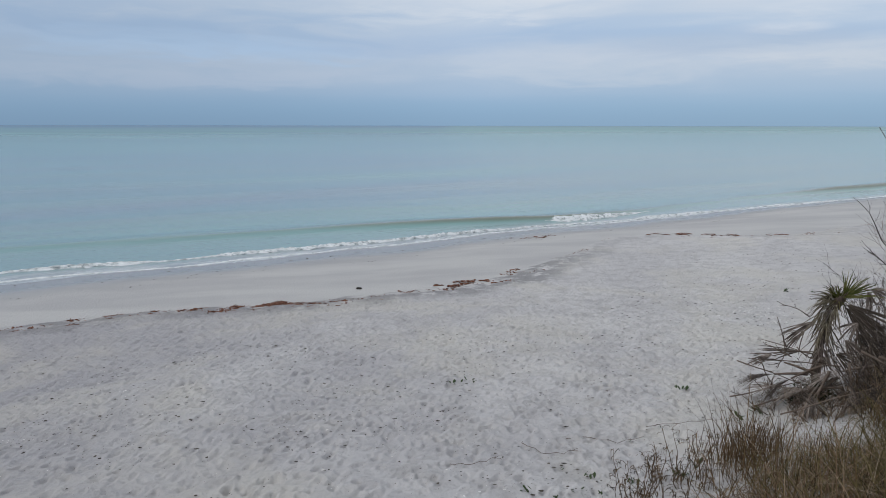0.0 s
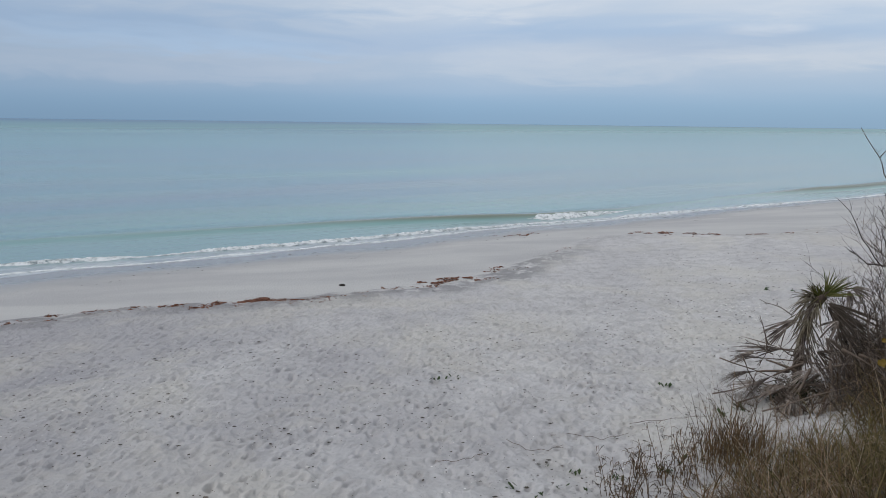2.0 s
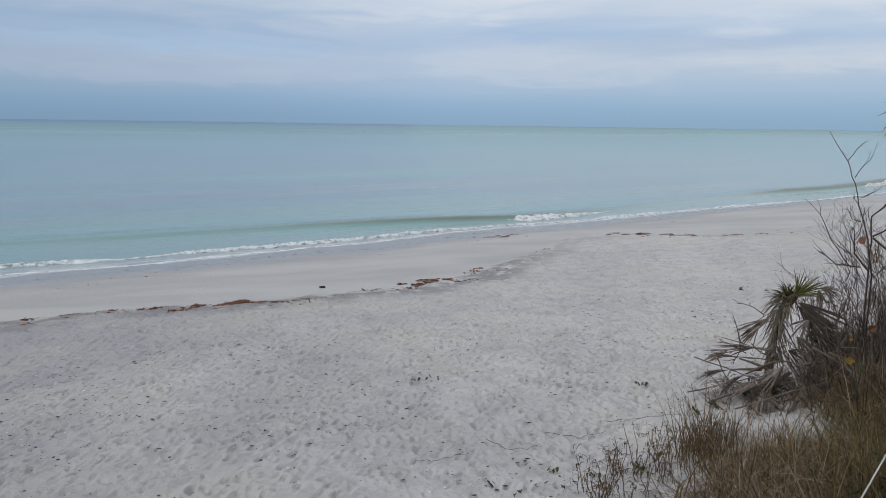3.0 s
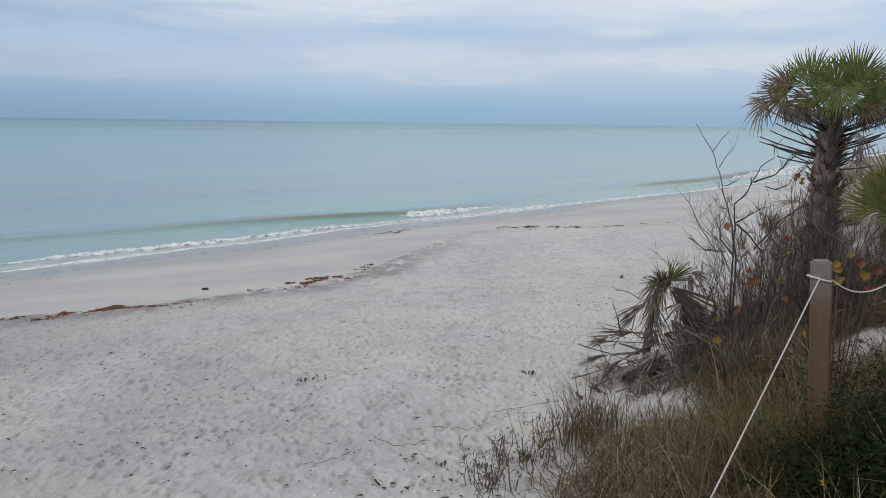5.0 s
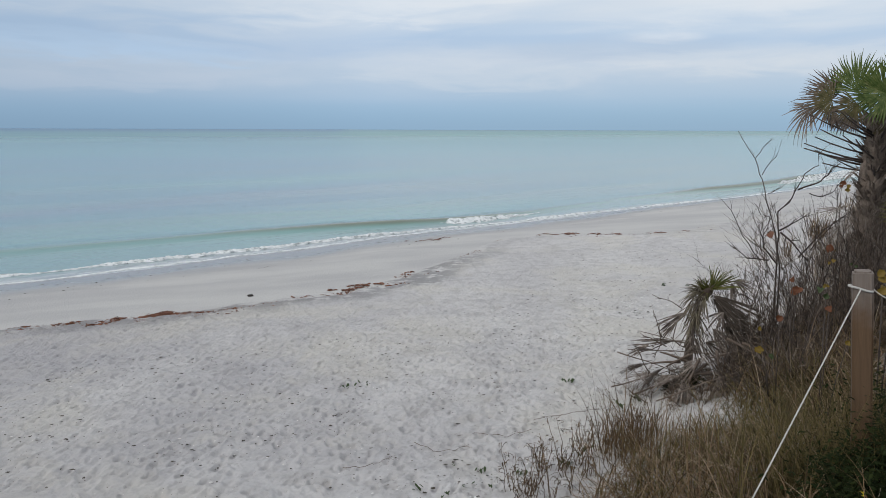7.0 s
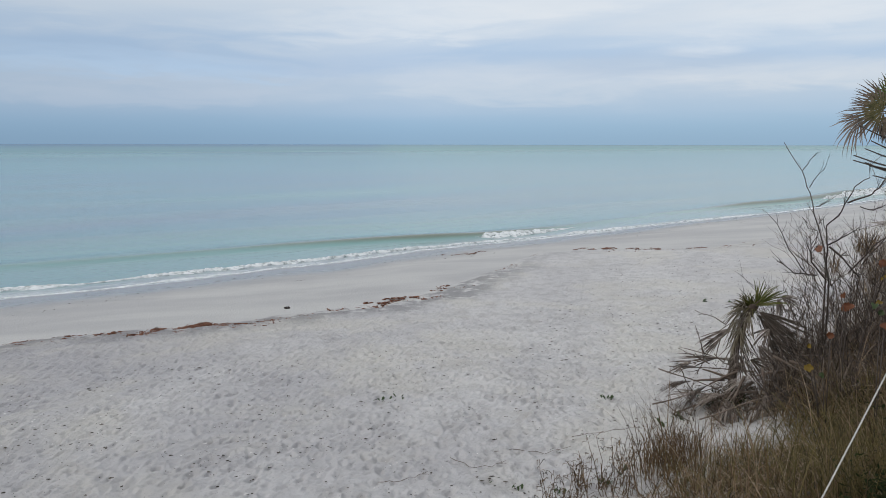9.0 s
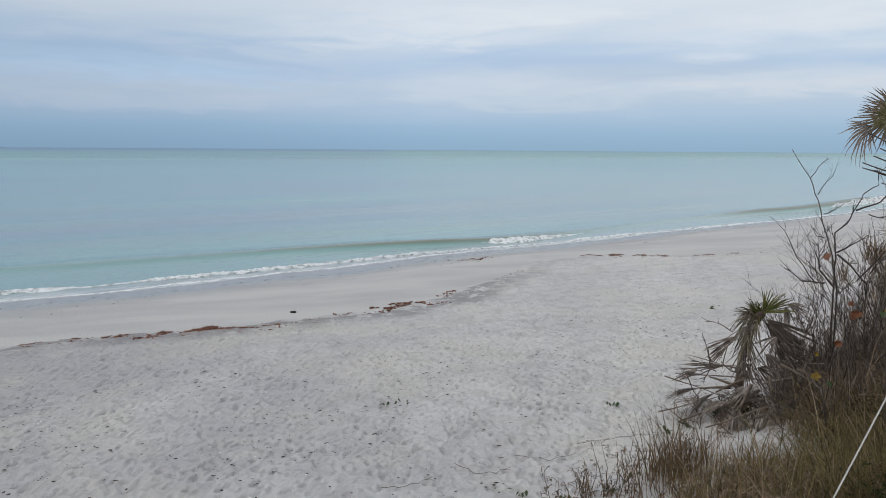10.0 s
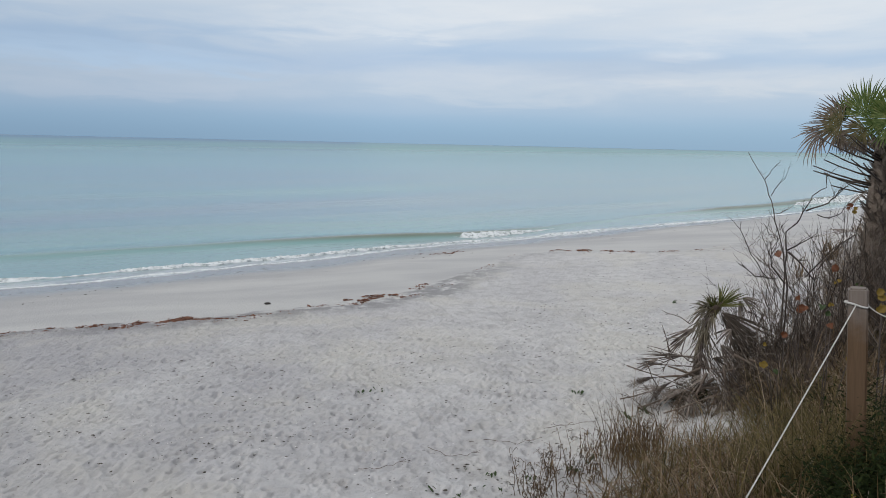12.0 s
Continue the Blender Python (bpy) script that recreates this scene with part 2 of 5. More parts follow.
def organic(name, stops, scale=6.0, rough=0.8, bump=0.3, grain=60.0, stretch=(1, 1, 1), through_light=0.0, island=0.6, tips=None):
    """Plant stuff: colours spread by piece and by two scales of noise."""
    m, k, p = material(name)
    geo = k.add("ShaderNodeNewGeometry")
    pos = k.scaled(k.add("ShaderNodeTexCoord").outputs["Object"], stretch)
    big, small = k.noise(pos, scale, 3.0), k.noise(pos, grain, 4.0, 0.65)
    mixv = k.math("ADD", k.math("MULTIPLY", big, 1 - island), k.math("MULTIPLY", geo.outputs["Random Per Island"], island))
    mixv = k.math("ADD", mixv, k.math("MULTIPLY", k.math("SUBTRACT", small, 0.5), 0.35), clamp=True)
    col = k.ramp(mixv, stops)
    if tips:
        # leaf tips that have died back: start and end of the change, metres from the hub, and the colour
        far = k.add("ShaderNodeVectorMath", i0=k.add("ShaderNodeTexCoord").outputs["Object"])
        far.operation = "LENGTH"
        reach = k.math("ADD", far.outputs["Value"], k.math("MULTIPLY", k.math("SUBTRACT", big, 0.5), 0.25))
        col = k.mix(k.span(reach, tips[0], tips[1]), col, k.ramp(mixv, [(0.25, [c * 0.35 for c in tips[2]]), (0.8, tips[2])]))
    k.put(p, "Base Color", col), k.put(p, "Roughness", rough)
    k.put(p, "Specular IOR Level", 0.25)
    b = k.add("ShaderNodeBump", Height=small, Strength=bump, Distance=0.01)
    k.put(p, "Normal", b.outputs[0])
    if through_light:
        tr = k.add("ShaderNodeBsdfTranslucent", Color=col)
        mx = k.add("ShaderNodeMixShader", i0=through_light, i1=p.outputs[0], i2=tr.outputs[0])
        k.put(m.node_tree.nodes["Material Output"], "Surface", mx.outputs[0])
    return m


def shore_node(k):
    pos = k.add("ShaderNodeNewGeometry").outputs["Position"]
    d = k.add("ShaderNodeVectorMath", i0=pos, i1=(SX, -SY, 0.0))
    d.operation = "DOT_PRODUCT"
    return pos, k.math("ADD", d.outputs["Value"], -OX * SX + OY * SY)


def sand_material():
    m, k, p = material("sand")
    pos, s = shore_node(k)
    z = k.add("ShaderNodeSeparateXYZ", Vector=pos).outputs[2]
    patch = k.noise(pos, 0.35, 4.0, 0.6)
    mott = k.noise(pos, 3.5, 5.0, 0.65)
    grain = k.noise(pos, 160.0, 3.0, 0.7)
    dry = k.mix(k.span(patch, 0.35, 0.68), (0.52, 0.498, 0.493), (0.62, 0.596, 0.576))
    dry = k.mix(k.math("MULTIPLY", k.span(mott, 0.42, 0.66), 0.42), dry, (0.29, 0.272, 0.265))
    crumbs = k.noise(pos, 26.0, 3.0, 0.6)
    dry = k.mix(k.math("MULTIPLY", k.span(crumbs, 0.60, 0.72), 0.45), dry, (0.20, 0.18, 0.17))
    streak = k.noise(k.scaled(pos, (0.30, 0.75, 1), (0, 0, -math.atan2(SX, SY))), 0.9, 3.0, 0.5, 0.4)
    # dry sand dimmed towards -x: brightness falloff put into its colour
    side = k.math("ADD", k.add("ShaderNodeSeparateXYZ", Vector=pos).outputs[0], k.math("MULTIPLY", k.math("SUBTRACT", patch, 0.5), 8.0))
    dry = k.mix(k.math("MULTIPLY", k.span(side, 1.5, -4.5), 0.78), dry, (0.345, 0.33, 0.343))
    low = k.mix(k.span(streak, 0.32, 0.66), (0.44, 0.424, 0.415), (0.535, 0.517, 0.492))
    dry = k.mix(k.math("MULTIPLY", k.span(k.noise(pos, 0.55, 4.0, 0.6, 0.5), 0.44, 0.66), 0.5), dry, (0.585, 0.548, 0.478))
    tide = k.add("ShaderNodeAttribute")
    tide.attribute_name = "above_tide"
    above = k.math("ADD", tide.outputs["Fac"], k.math("MULTIPLY", k.math("SUBTRACT", mott, 0.5), 0.7))
    col = k.mix(k.span(above, -0.25, 0.35), low, dry)
    # coarse grey shell grit lies just above the tide line
    grit = k.math("MULTIPLY", k.span(above, 0.0, 0.3), k.span(above, 0.4, 1.3, 1.0, 0.0))
    down = k.add("ShaderNodeVectorMath", i0=pos, i1=(SY, SX, 0.0))
    down.operation = "DOT_PRODUCT"
    grit = k.math("MULTIPLY", grit, k.span(down.outputs["Value"], 11.0, 15.5, 1.0, 0.3))
    col = k.mix(k.math("MULTIPLY", k.math("MULTIPLY", grit, k.span(mott, 0.34, 0.52)), 0.75), col, (0.19, 0.182, 0.182))
    # dead leaves and stems lie over the sand where the dune grass stands
    thatch = k.add("ShaderNodeAttribute")
    thatch.attribute_name = "thatch"
    litter = k.mix(k.span(crumbs, 0.35, 0.65), (0.075, 0.055, 0.038), (0.21, 0.165, 0.125))
    col = k.mix(k.math("MULTIPLY", thatch.outputs["Fac"], k.span(mott, 0.30, 0.50, 0.35, 0.92)), col, litter)
    wet = k.math("ADD", z, k.math("MULTIPLY", k.math("SUBTRACT", k.noise(pos, 0.8, 3.0), 0.5), 0.12))
    wetness = k.span(wet, 0.08, 0.33, 1.0, 0.0)
    col = k.mix(wetness, col, (0.215, 0.212, 0.218))
    col = k.mix(k.math("MULTIPLY", k.span(grain, 0.35, 0.75), 0.35), col, (0.55, 0.54, 0.52))
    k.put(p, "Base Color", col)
    k.put(p, "Roughness", k.span(wetness, 0.0, 1.0, 0.92, 0.26))
    k.put(p, "Specular IOR Level", 0.3)
    h = k.math("ADD", k.math("MULTIPLY", grain, 0.25), k.math("MULTIPLY", k.noise(pos, 22.0, 4.0, 0.65), 1.0))
    b = k.add("ShaderNodeBump", Height=h, Strength=k.span(wetness, 0.0, 1.0, 1.0, 0.04), Distance=0.03)
    k.put(p, "Normal", b.outputs[0])
    return m


def sea_material():
    m, k, p = material("sea_water")
    pos, s = shore_node(k)
    turned = k.scaled(pos, (1.0, 1.0, 1.0), (0, 0, -math.atan2(SX, SY)))
    lanes = k.noise(k.scaled(turned, (0.010, 0.06, 1)), 1.0, 5.0, 0.55)
    lanes2 = k.noise(k.scaled(turned, (0.05, 0.5, 1)), 1.0, 4.0, 0.6)
    depth = k.span(s, -4.0, -130.0)
    along = k.add("ShaderNodeSeparateXYZ", Vector=pos).outputs[0]
    # bluer, darker water towards -x: the sky's uneven reflection put into the colour
    sky_side = k.span(k.math("ADD", along, k.math("MULTIPLY", k.math("SUBTRACT", lanes, 0.5), 50.0)), -16.0, 26.0)
    col = k.mix(depth, k.mix(sky_side, (0.172, 0.242, 0.288), (0.252, 0.325, 0.292)), k.mix(sky_side, (0.068, 0.205, 0.24), (0.085, 0.25, 0.225)))
    col = k.mix(k.math("MULTIPLY", k.span(lanes, 0.40, 0.64), 0.75), col, (0.155, 0.335, 0.30))
    # far water: the darker reflection near the horizon is put into the colour
    col = k.mix(k.span(s, -200.0, -1600.0), col, k.mix(sky_side, (0.05, 0.15, 0.255), (0.08, 0.21, 0.255)))
    edge = k.add("ShaderNodeAttribute")
    edge.attribute_name = "from_edge"
    rise = k.add("ShaderNodeAttribute")
    rise.attribute_name = "crest"
    # lilac shallows: sand showing through, plus the sky's sheen put into the colour
    col = k.mix(k.span(edge.outputs["Fac"], 0.15, 1.5, 0.75, 0.0), col, (0.30, 0.295, 0.305))
    # sandy olive water, the rising face's shade painted in; milky froth behind the edge
    col = k.mix(k.math("MULTIPLY", k.span(rise.outputs["Fac"], 0.03, 0.18), 0.9), col, (0.135, 0.15, 0.10))
    foam = k.noise(k.scaled(turned, (0.6, 1.8, 1)), 1.3, 6.0, 0.68, 0.6)
    near = k.math("MULTIPLY", k.span(edge.outputs["Fac"], 0.05, 1.3, 1.0, 0.0), k.span(foam, 0.36, 0.60))
    lace = k.math("MULTIPLY", k.span(edge.outputs["Fac"], 0.2, 2.2, 1.0, 0.0), k.span(foam, 0.62, 0.70))
    froth = k.math("MAXIMUM", k.math("MULTIPLY", near, 0.42), k.math("MULTIPLY", lace, 0.4))
    col = k.mix(froth, col, (0.74, 0.76, 0.77))
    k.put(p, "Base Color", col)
    k.put(p, "Roughness", k.math("ADD", k.span(s, -10.0, -400.0, 0.14, 0.30), k.math("MULTIPLY", froth, 0.45)))
    k.put(p, "IOR", 1.33)
    # reflection weakened far out, standing in for tilted wave faces
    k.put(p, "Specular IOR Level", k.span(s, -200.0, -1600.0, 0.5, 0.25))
    ripple = k.noise(k.scaled(turned, (1.2, 3.2, 1)), 1.6, 5.0, 0.6)
    h = k.math("ADD", k.math("MULTIPLY", ripple, 0.05), k.math("MULTIPLY", lanes2, 0.25))
    b = k.add("ShaderNodeBump", Height=h, Strength=k.span(s, -3.0, -160.0, 0.22, 0.05), Distance=1.0)
    k.put(p, "Normal", b.outputs[0])
    return m


def foam_material(name, least):
    m, k, p = material(name)
    pos = k.add("ShaderNodeNewGeometry").outputs["Position"]
    lace = k.noise(pos, 5.0, 6.0, 0.7, 0.5)
    k.put(p, "Base Color", k.mix(k.span(lace, 0.35, 0.6), (0.62, 0.65, 0.64), (0.84, 0.85, 0.84)))
    k.put(p, "Roughness", 0.7)
    b = k.add("ShaderNodeBump", Height=k.noise(pos, 26.0, 5.0, 0.7), Strength=0.5, Distance=0.03)
    k.put(p, "Normal", b.outputs[0])
    k.put(p, "Alpha", k.span(lace, 0.33, 0.52, least, 0.95))
    return m


SAND, SEA, FOAM, FOAM_EDGE, FOAM_THICK = sand_material(), sea_material(), foam_material("foam", 0.1), foam_material("edge_foam", 0.75), foam_material("thick_foam", 0.3)
GRASS = organic("dune_grass", [(0.12, (0.012, 0.012, 0.005)), (0.42, (0.100, 0.064, 0.029)), (0.68, (0.235, 0.150, 0.080)), (0.92, (0.52, 0.42, 0.30))], 1.2, through_light=0.25)
OLIVE = organic("olive_grass", [(0.15, (0.014, 0.016, 0.005)), (0.48, (0.100, 0.080, 0.029)), (0.8, (0.205, 0.156, 0.068)), (1.0, (0.36, 0.30, 0.16))], 1.4, through_light=0.25)
STRAW = organic("dry_grass", [(0.15, (0.03, 0.018, 0.010)), (0.45, (0.15, 0.094, 0.056)), (0.72, (0.34, 0.243, 0.158)), (0.92, (0.58, 0.48, 0.36))], 1.5, through_light=0.2)
TWIG_DARK = organic("dark_twig", [(0.1, (0.02, 0.016, 0.014)), (0.5, (0.06, 0.047, 0.04)), (0.8, (0.15, 0.125, 0.11)), (0.95, (0.27, 0.235, 0.21))], 5, 0.85, island=0.5)
TWIG = organic("bare_twig", [(0.15, (0.028, 0.022, 0.018)), (0.5, (0.115, 0.086, 0.066)), (0.72, (0.225, 0.18, 0.15)), (0.9, (0.44, 0.385, 0.34))], 5, 0.85, island=0.5)
FROND = organic("green_frond", [(0.2, (0.026, 0.05, 0.011)), (0.45, (0.07, 0.11, 0.026)), (0.62, (0.15, 0.18, 0.055)), (0.85, (0.33, 0.30, 0.15))], 14, 0.5, through_light=0.3, island=0.25, tips=(0.32, 0.58, (0.25, 0.21, 0.12)))
FROND_OLD = organic("ageing_frond", [(0.2, (0.028, 0.030, 0.010)), (0.45, (0.075, 0.07, 0.024)), (0.7, (0.17, 0.135, 0.06))], 14, 0.6, through_light=0.2, island=0.25, tips=(0.09, 0.30, (0.19, 0.14, 0.11)))
FROND_DEAD = organic("dead_frond", [(0.2, (0.04, 0.031, 0.026)), (0.45, (0.16, 0.128, 0.108)), (0.72, (0.42, 0.36, 0.31))], 14, 0.85, through_light=0.05, island=0.35)
STRAW_FROND = organic("bleached_frond", [(0.25, (0.05, 0.04, 0.028)), (0.48, (0.19, 0.16, 0.11)), (0.75, (0.46, 0.41, 0.32))], 14, 0.85, through_light=0.1, island=0.35)
BARK = organic("palm_bark", [(0.0, (0.05, 0.04, 0.033)), (0.5, (0.17, 0.135, 0.11)), (1.0, (0.36, 0.30, 0.25))], 7, 0.9, 0.9, 40, (1, 1, 3), island=0.45)
BARK_DARK = organic("dark_palm_bark", [(0.0, (0.03, 0.024, 0.02)), (0.5, (0.085, 0.068, 0.055)), (1.0, (0.17, 0.14, 0.115))], 7, 0.9, 0.9, 40, (1, 1, 3), island=0.45)
LEAF_ORANGE = organic("orange_leaf", [(0.2, (0.07, 0.03, 0.018)), (0.5, (0.15, 0.055, 0.028)), (0.85, (0.24, 0.10, 0.042))], 40, 0.55, through_light=0.3)
LEAF_YELLOW = organic("yellow_leaf", [(0.2, (0.11, 0.065, 0.02)), (0.55, (0.22, 0.145, 0.028)), (0.85, (0.14, 0.135, 0.045))], 40, 0.55, through_light=0.3)
LEAF_GREEN = organic("small_green_leaf", [(0.0, (0.025, 0.04, 0.015)), (0.6, (0.055, 0.08, 0.03)), (1.0, (0.12, 0.13, 0.055))], 9, 0.5, through_light=0.25)
WEED = organic("dry_seaweed", [(0.1, (0.035, 0.017, 0.012)), (0.45, (0.15, 0.062, 0.038)), (0.9, (0.31, 0.155, 0.10))], 8, 0.85)
DEBRIS = organic("dark_litter", [(0.0, (0.03, 0.025, 0.02)), (0.6, (0.09, 0.075, 0.06)), (1.0, (0.18, 0.15, 0.12))], 8, 0.9)
DRIFT = organic("dark_driftwood", [(0.0, (0.012, 0.010, 0.009)), (1.0, (0.055, 0.045, 0.038))], 14, 0.7)
SHELL = organic("shell_bits", [(0.0, (0.55, 0.52, 0.48)), (1.0, (0.85, 0.84, 0.81))], 20, 0.5)
ROPE = organic("white_rope", [(0.0, (0.48, 0.46, 0.42)), (1.0, (0.72, 0.70, 0.66))], 30, 0.85, 0.8, 220, (1, 1, 1), island=0.0)
# dark green taken near black: the thicket's deep shade is in the colour
LEAF_SHADED = organic("shaded_leaf", [(0.0, (0.006, 0.010, 0.003)), (0.6, (0.016, 0.024, 0.007)), (1.0, (0.045, 0.052, 0.016))], 9, 0.8, through_light=0.1)
FROND_YELLOW = organic("yellow_green_frond", [(0.2, (0.045, 0.06, 0.014)), (0.5, (0.125, 0.135, 0.034)), (0.8, (0.29, 0.25, 0.10))], 14, 0.5, through_light=0.3, island=0.3, tips=(0.36, 0.6, (0.30, 0.24, 0.15)))
LEAF_SHADED.node_tree.nodes["Principled BSDF"].inputs["Specular IOR Level"].default_value = 0.06
PETAL = organic("yellow_petal", [(0.0, (0.60, 0.46, 0.02)), (1.0, (0.75, 0.62, 0.05))], 30, 0.5)


def post_material():
    m, k, p = material("weathered_post")
    pos = k.add("ShaderNodeTexCoord").outputs["Object"]
    z = k.add("ShaderNodeSeparateXYZ", Vector=pos).outputs[2]
    grain = k.noise(k.scaled(pos, (30, 30, 1.6)), 2.0, 6.0, 0.65, 0.8)
    blot = k.noise(pos, 7.0, 4.0, 0.6)
    grey = k.mix(grain, (0.12, 0.092, 0.075), (0.24, 0.198, 0.17))
    brown = k.mix(grain, (0.06, 0.033, 0.016), (0.155, 0.092, 0.048))
    up = k.math("ADD", z, k.math("MULTIPLY", k.math("SUBTRACT", blot, 0.5), 0.35))
    k.put(p, "Base Color", k.mix(k.span(up, 1.22, 1.42), brown, grey))
    k.put(p, "Roughness", 0.85)
    b = k.add("ShaderNodeBump", Height=grain, Strength=0.5, Distance=0.006)
    k.put(p, "Normal", b.outputs[0])
    return m


POST = post_material()


# ---- ground: one sheet, finest and dented only within the camera's sector ----
def footprints():
    """A height field of trodden dry sand, 20 x 20 m, in cells of 2 cm: wind-softened dents that overlap and lie roughly one way."""
    rng = np.random.RandomState(11)
    n, cell = 1000, 0.02
    H = np.zeros((n, n), np.float32)
    for _ in range(52000):
        a, b = rng.uniform(0.036, 0.066), rng.uniform(0.020, 0.034)
        if rng.rand() < 0.12:
            a, b = a * 1.6, b * 1.7
        th, dep = rng.normal(1.15, 0.45), rng.uniform(0.008, 0.030)
        r = int(a * 2.4 / cell) + 2
        ci, cj = rng.randint(0, n), rng.randint(0, n)
        j, i = np.meshgrid(np.arange(-r, r + 1), np.arange(-r, r + 1))
        u = (i * math.cos(th) + j * math.sin(th)) * cell / a
        v = (-i * math.sin(th) + j * math.cos(th)) * cell / b
        q = u * u + v * v
        H[(ci + i) % n, (cj + j) % n] += (dep * (-np.exp(-q ** 1.2) + 0.36 * np.exp(-(np.sqrt(q) - 1.4) ** 2 * 4))).astype(np.float32)
    return H * 0.82


def sample(H, x, y, cell=0.02):
    n = H.shape[0]
    u, v = np.mod(np.asarray(x) / cell, n), np.mod(np.asarray(y) / cell, n)
    i, j = np.floor(u).astype(int), np.floor(v).astype(int)
    a, b = u - i, v - j
    i, j = i % n, j % n
    i1, j1 = (i + 1) % n, (j + 1) % n
    return (H[i, j] * (1 - a) + H[i1, j] * a) * (1 - b) + (H[i, j1] * (1 - a) + H[i1, j1] * a) * b


def build_ground():
    fine = np.radians(np.linspace(-36, 46, 600))
    rest = np.radians(np.linspace(46, 324, 60))[1:]
    ang = np.concatenate([fine, rest])
    near = np.linspace(0.5, 3.2, 20)[:-1]
    mid = np.concatenate([np.linspace(3.2, 4.3, 40)[:-1], 4.3 * np.exp(np.linspace(0, math.log(14 / 4.3), 500))[:-1], 14 * np.exp(np.linspace(0, math.log(60 / 14), 230))])
    far = 60 * np.exp(np.linspace(0, math.log(4900 / 60), 40))[1:]
    rad = np.concatenate([[0.001], near, mid, far])
    A, R = np.meshgrid(ang, rad, indexing="ij")
    X, Y = R * np.sin(A), R * np.cos(A)
    Z = ground(X, Y)
    l, s = shore(X, Y)
    w = np.interp(l, *WRACKLINE) + 0.35 * value_noise(X, Y, 0.8, 21) + 0.15 * value_noise(X, Y, 0.25, 22)
    rough = step(s - w, -0.1, 0.9) * (1 - step(R, 45, 90)) * step(R, 3.4, 4.2) * step(A, radians(-36), radians(-34)) * (1 - step(A, radians(44), radians(46)))
    H = footprints()
    Z = Z + rough * (sample(H, X, Y) + 0.018 * value_noise(X, Y, 0.45, 23) + 0.008 * value_noise(X, Y, 0.12, 24))
    # small scarp where the last tide stopped, gentle runnels below it
    Z = Z + 0.035 * step(s - w, -0.15, 0.25) * (1 - step(s - w, 1.5, 4))
    Z = Z + (1 - rough) * step(s, 0.3, 2) * (0.006 * value_noise(l * 0.3, s, 0.5, 25) + 0.003 * value_noise(X, Y, 0.15, 26))
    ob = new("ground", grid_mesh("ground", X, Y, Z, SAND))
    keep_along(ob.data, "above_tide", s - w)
    edge = 0.7 * value_noise(X, Y, 0.9, 27)
    cover = step(dune_depth(X, Y), 0.45, 1.3) * step(X, 1.3, 2.2) * step(Y + edge, -0.8, 0.9)
    for cx, cy, half, a, b in BARE:
        u, v = (X - cx) * 0.47 + (Y - cy) * 0.88, (X - cx) * 0.88 - (Y - cy) * 0.47
        cover = cover * (1 - (1 - step(np.abs(v), half - 0.05, half + 0.2)) * step(u, a - 0.15, a + 0.1) * (1 - step(u, b - 0.1, b + 0.15)))
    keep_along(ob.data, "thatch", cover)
    tagged(ob, "pale grey trodden sand of beach and dune", "sand", kind="structure")


build_ground()


# ---- sea ----
CREST = ((-60, -14, -8, 0, 4, 7, 9.5, 15, 22, 28, 33, 42, 48, 70, 120), (0.03, 0.06, 0.08, 0.11, 0.17, 0.21, 0.19, 0.10, 0.05, 0.08, 0.24, 0.30, 0.42, 0.38, 0.3))


def waterline(L):
    return np.interp(L, *WATERLINE) + 0.22 * value_noise(L, L * 0, 1.7, 41) + 0.12 * value_noise(L, L * 0, 0.5, 42)


def crest_line(L):
    """The wave stands further out where it has not broken yet."""
    out = np.interp(L, (-60, -12, 0, 6, 9, 14, 24, 31, 36, 60), (-6.0, -5.6, -3.9, -2.2, -1.5, -1.3, -2.6, -2.2, -1.6, -1.8))
    return out + 0.35 * value_noise(L, L * 0, 6.0, 31) + np.interp(L, *WATERLINE) * 0.5


def crest_height(l, s):
    d = s - crest_line(l)
    return np.interp(l, *CREST) * np.exp(-np.where(d < 0, (d / 1.3) ** 2, (d / 0.42) ** 2))


def sea_height(l, s):
    line = crest_line(l)
    crest = crest_height(l, s)
    second = 0.05 * np.exp(-((s - line + 6.5) / 1.3) ** 2) * (0.6 + 0.4 * value_noise(l, l * 0, 9.0, 35))
    swell = 0.035 * np.sin(s * 0.55 + 1.3 * value_noise(l, s, 14.0, 32)) * step(-s, 3, 12) * (1 - step(-s, 150, 500))
    chop = 0.006 * value_noise(l, s * 2.2, 0.8, 33) + 0.004 * value_noise(l, s * 2, 0.3, 34)
    return 0.012 + crest + second + swell + chop * step(-s, 0, 2)


def build_sea():
    t = np.linspace(-1, 1, 520)
    ls = 6 + 15 * np.sinh(t * math.asinh(4900 / 15))
    u = np.linspace(-0.32, 1, 270)
    ss = -1.8 - 4 * np.sinh(u * math.asinh(4890 / 4))
    ss = ss[ss < 6]
    L, S = np.meshgrid(ls, ss, indexing="ij")
    X, Y = from_shore(L, S)
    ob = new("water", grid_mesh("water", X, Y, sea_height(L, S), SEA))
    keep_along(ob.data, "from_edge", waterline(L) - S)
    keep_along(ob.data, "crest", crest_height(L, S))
    tagged(ob, "calm pale turquoise sea with low swell", "sea", kind="structure")


build_sea()


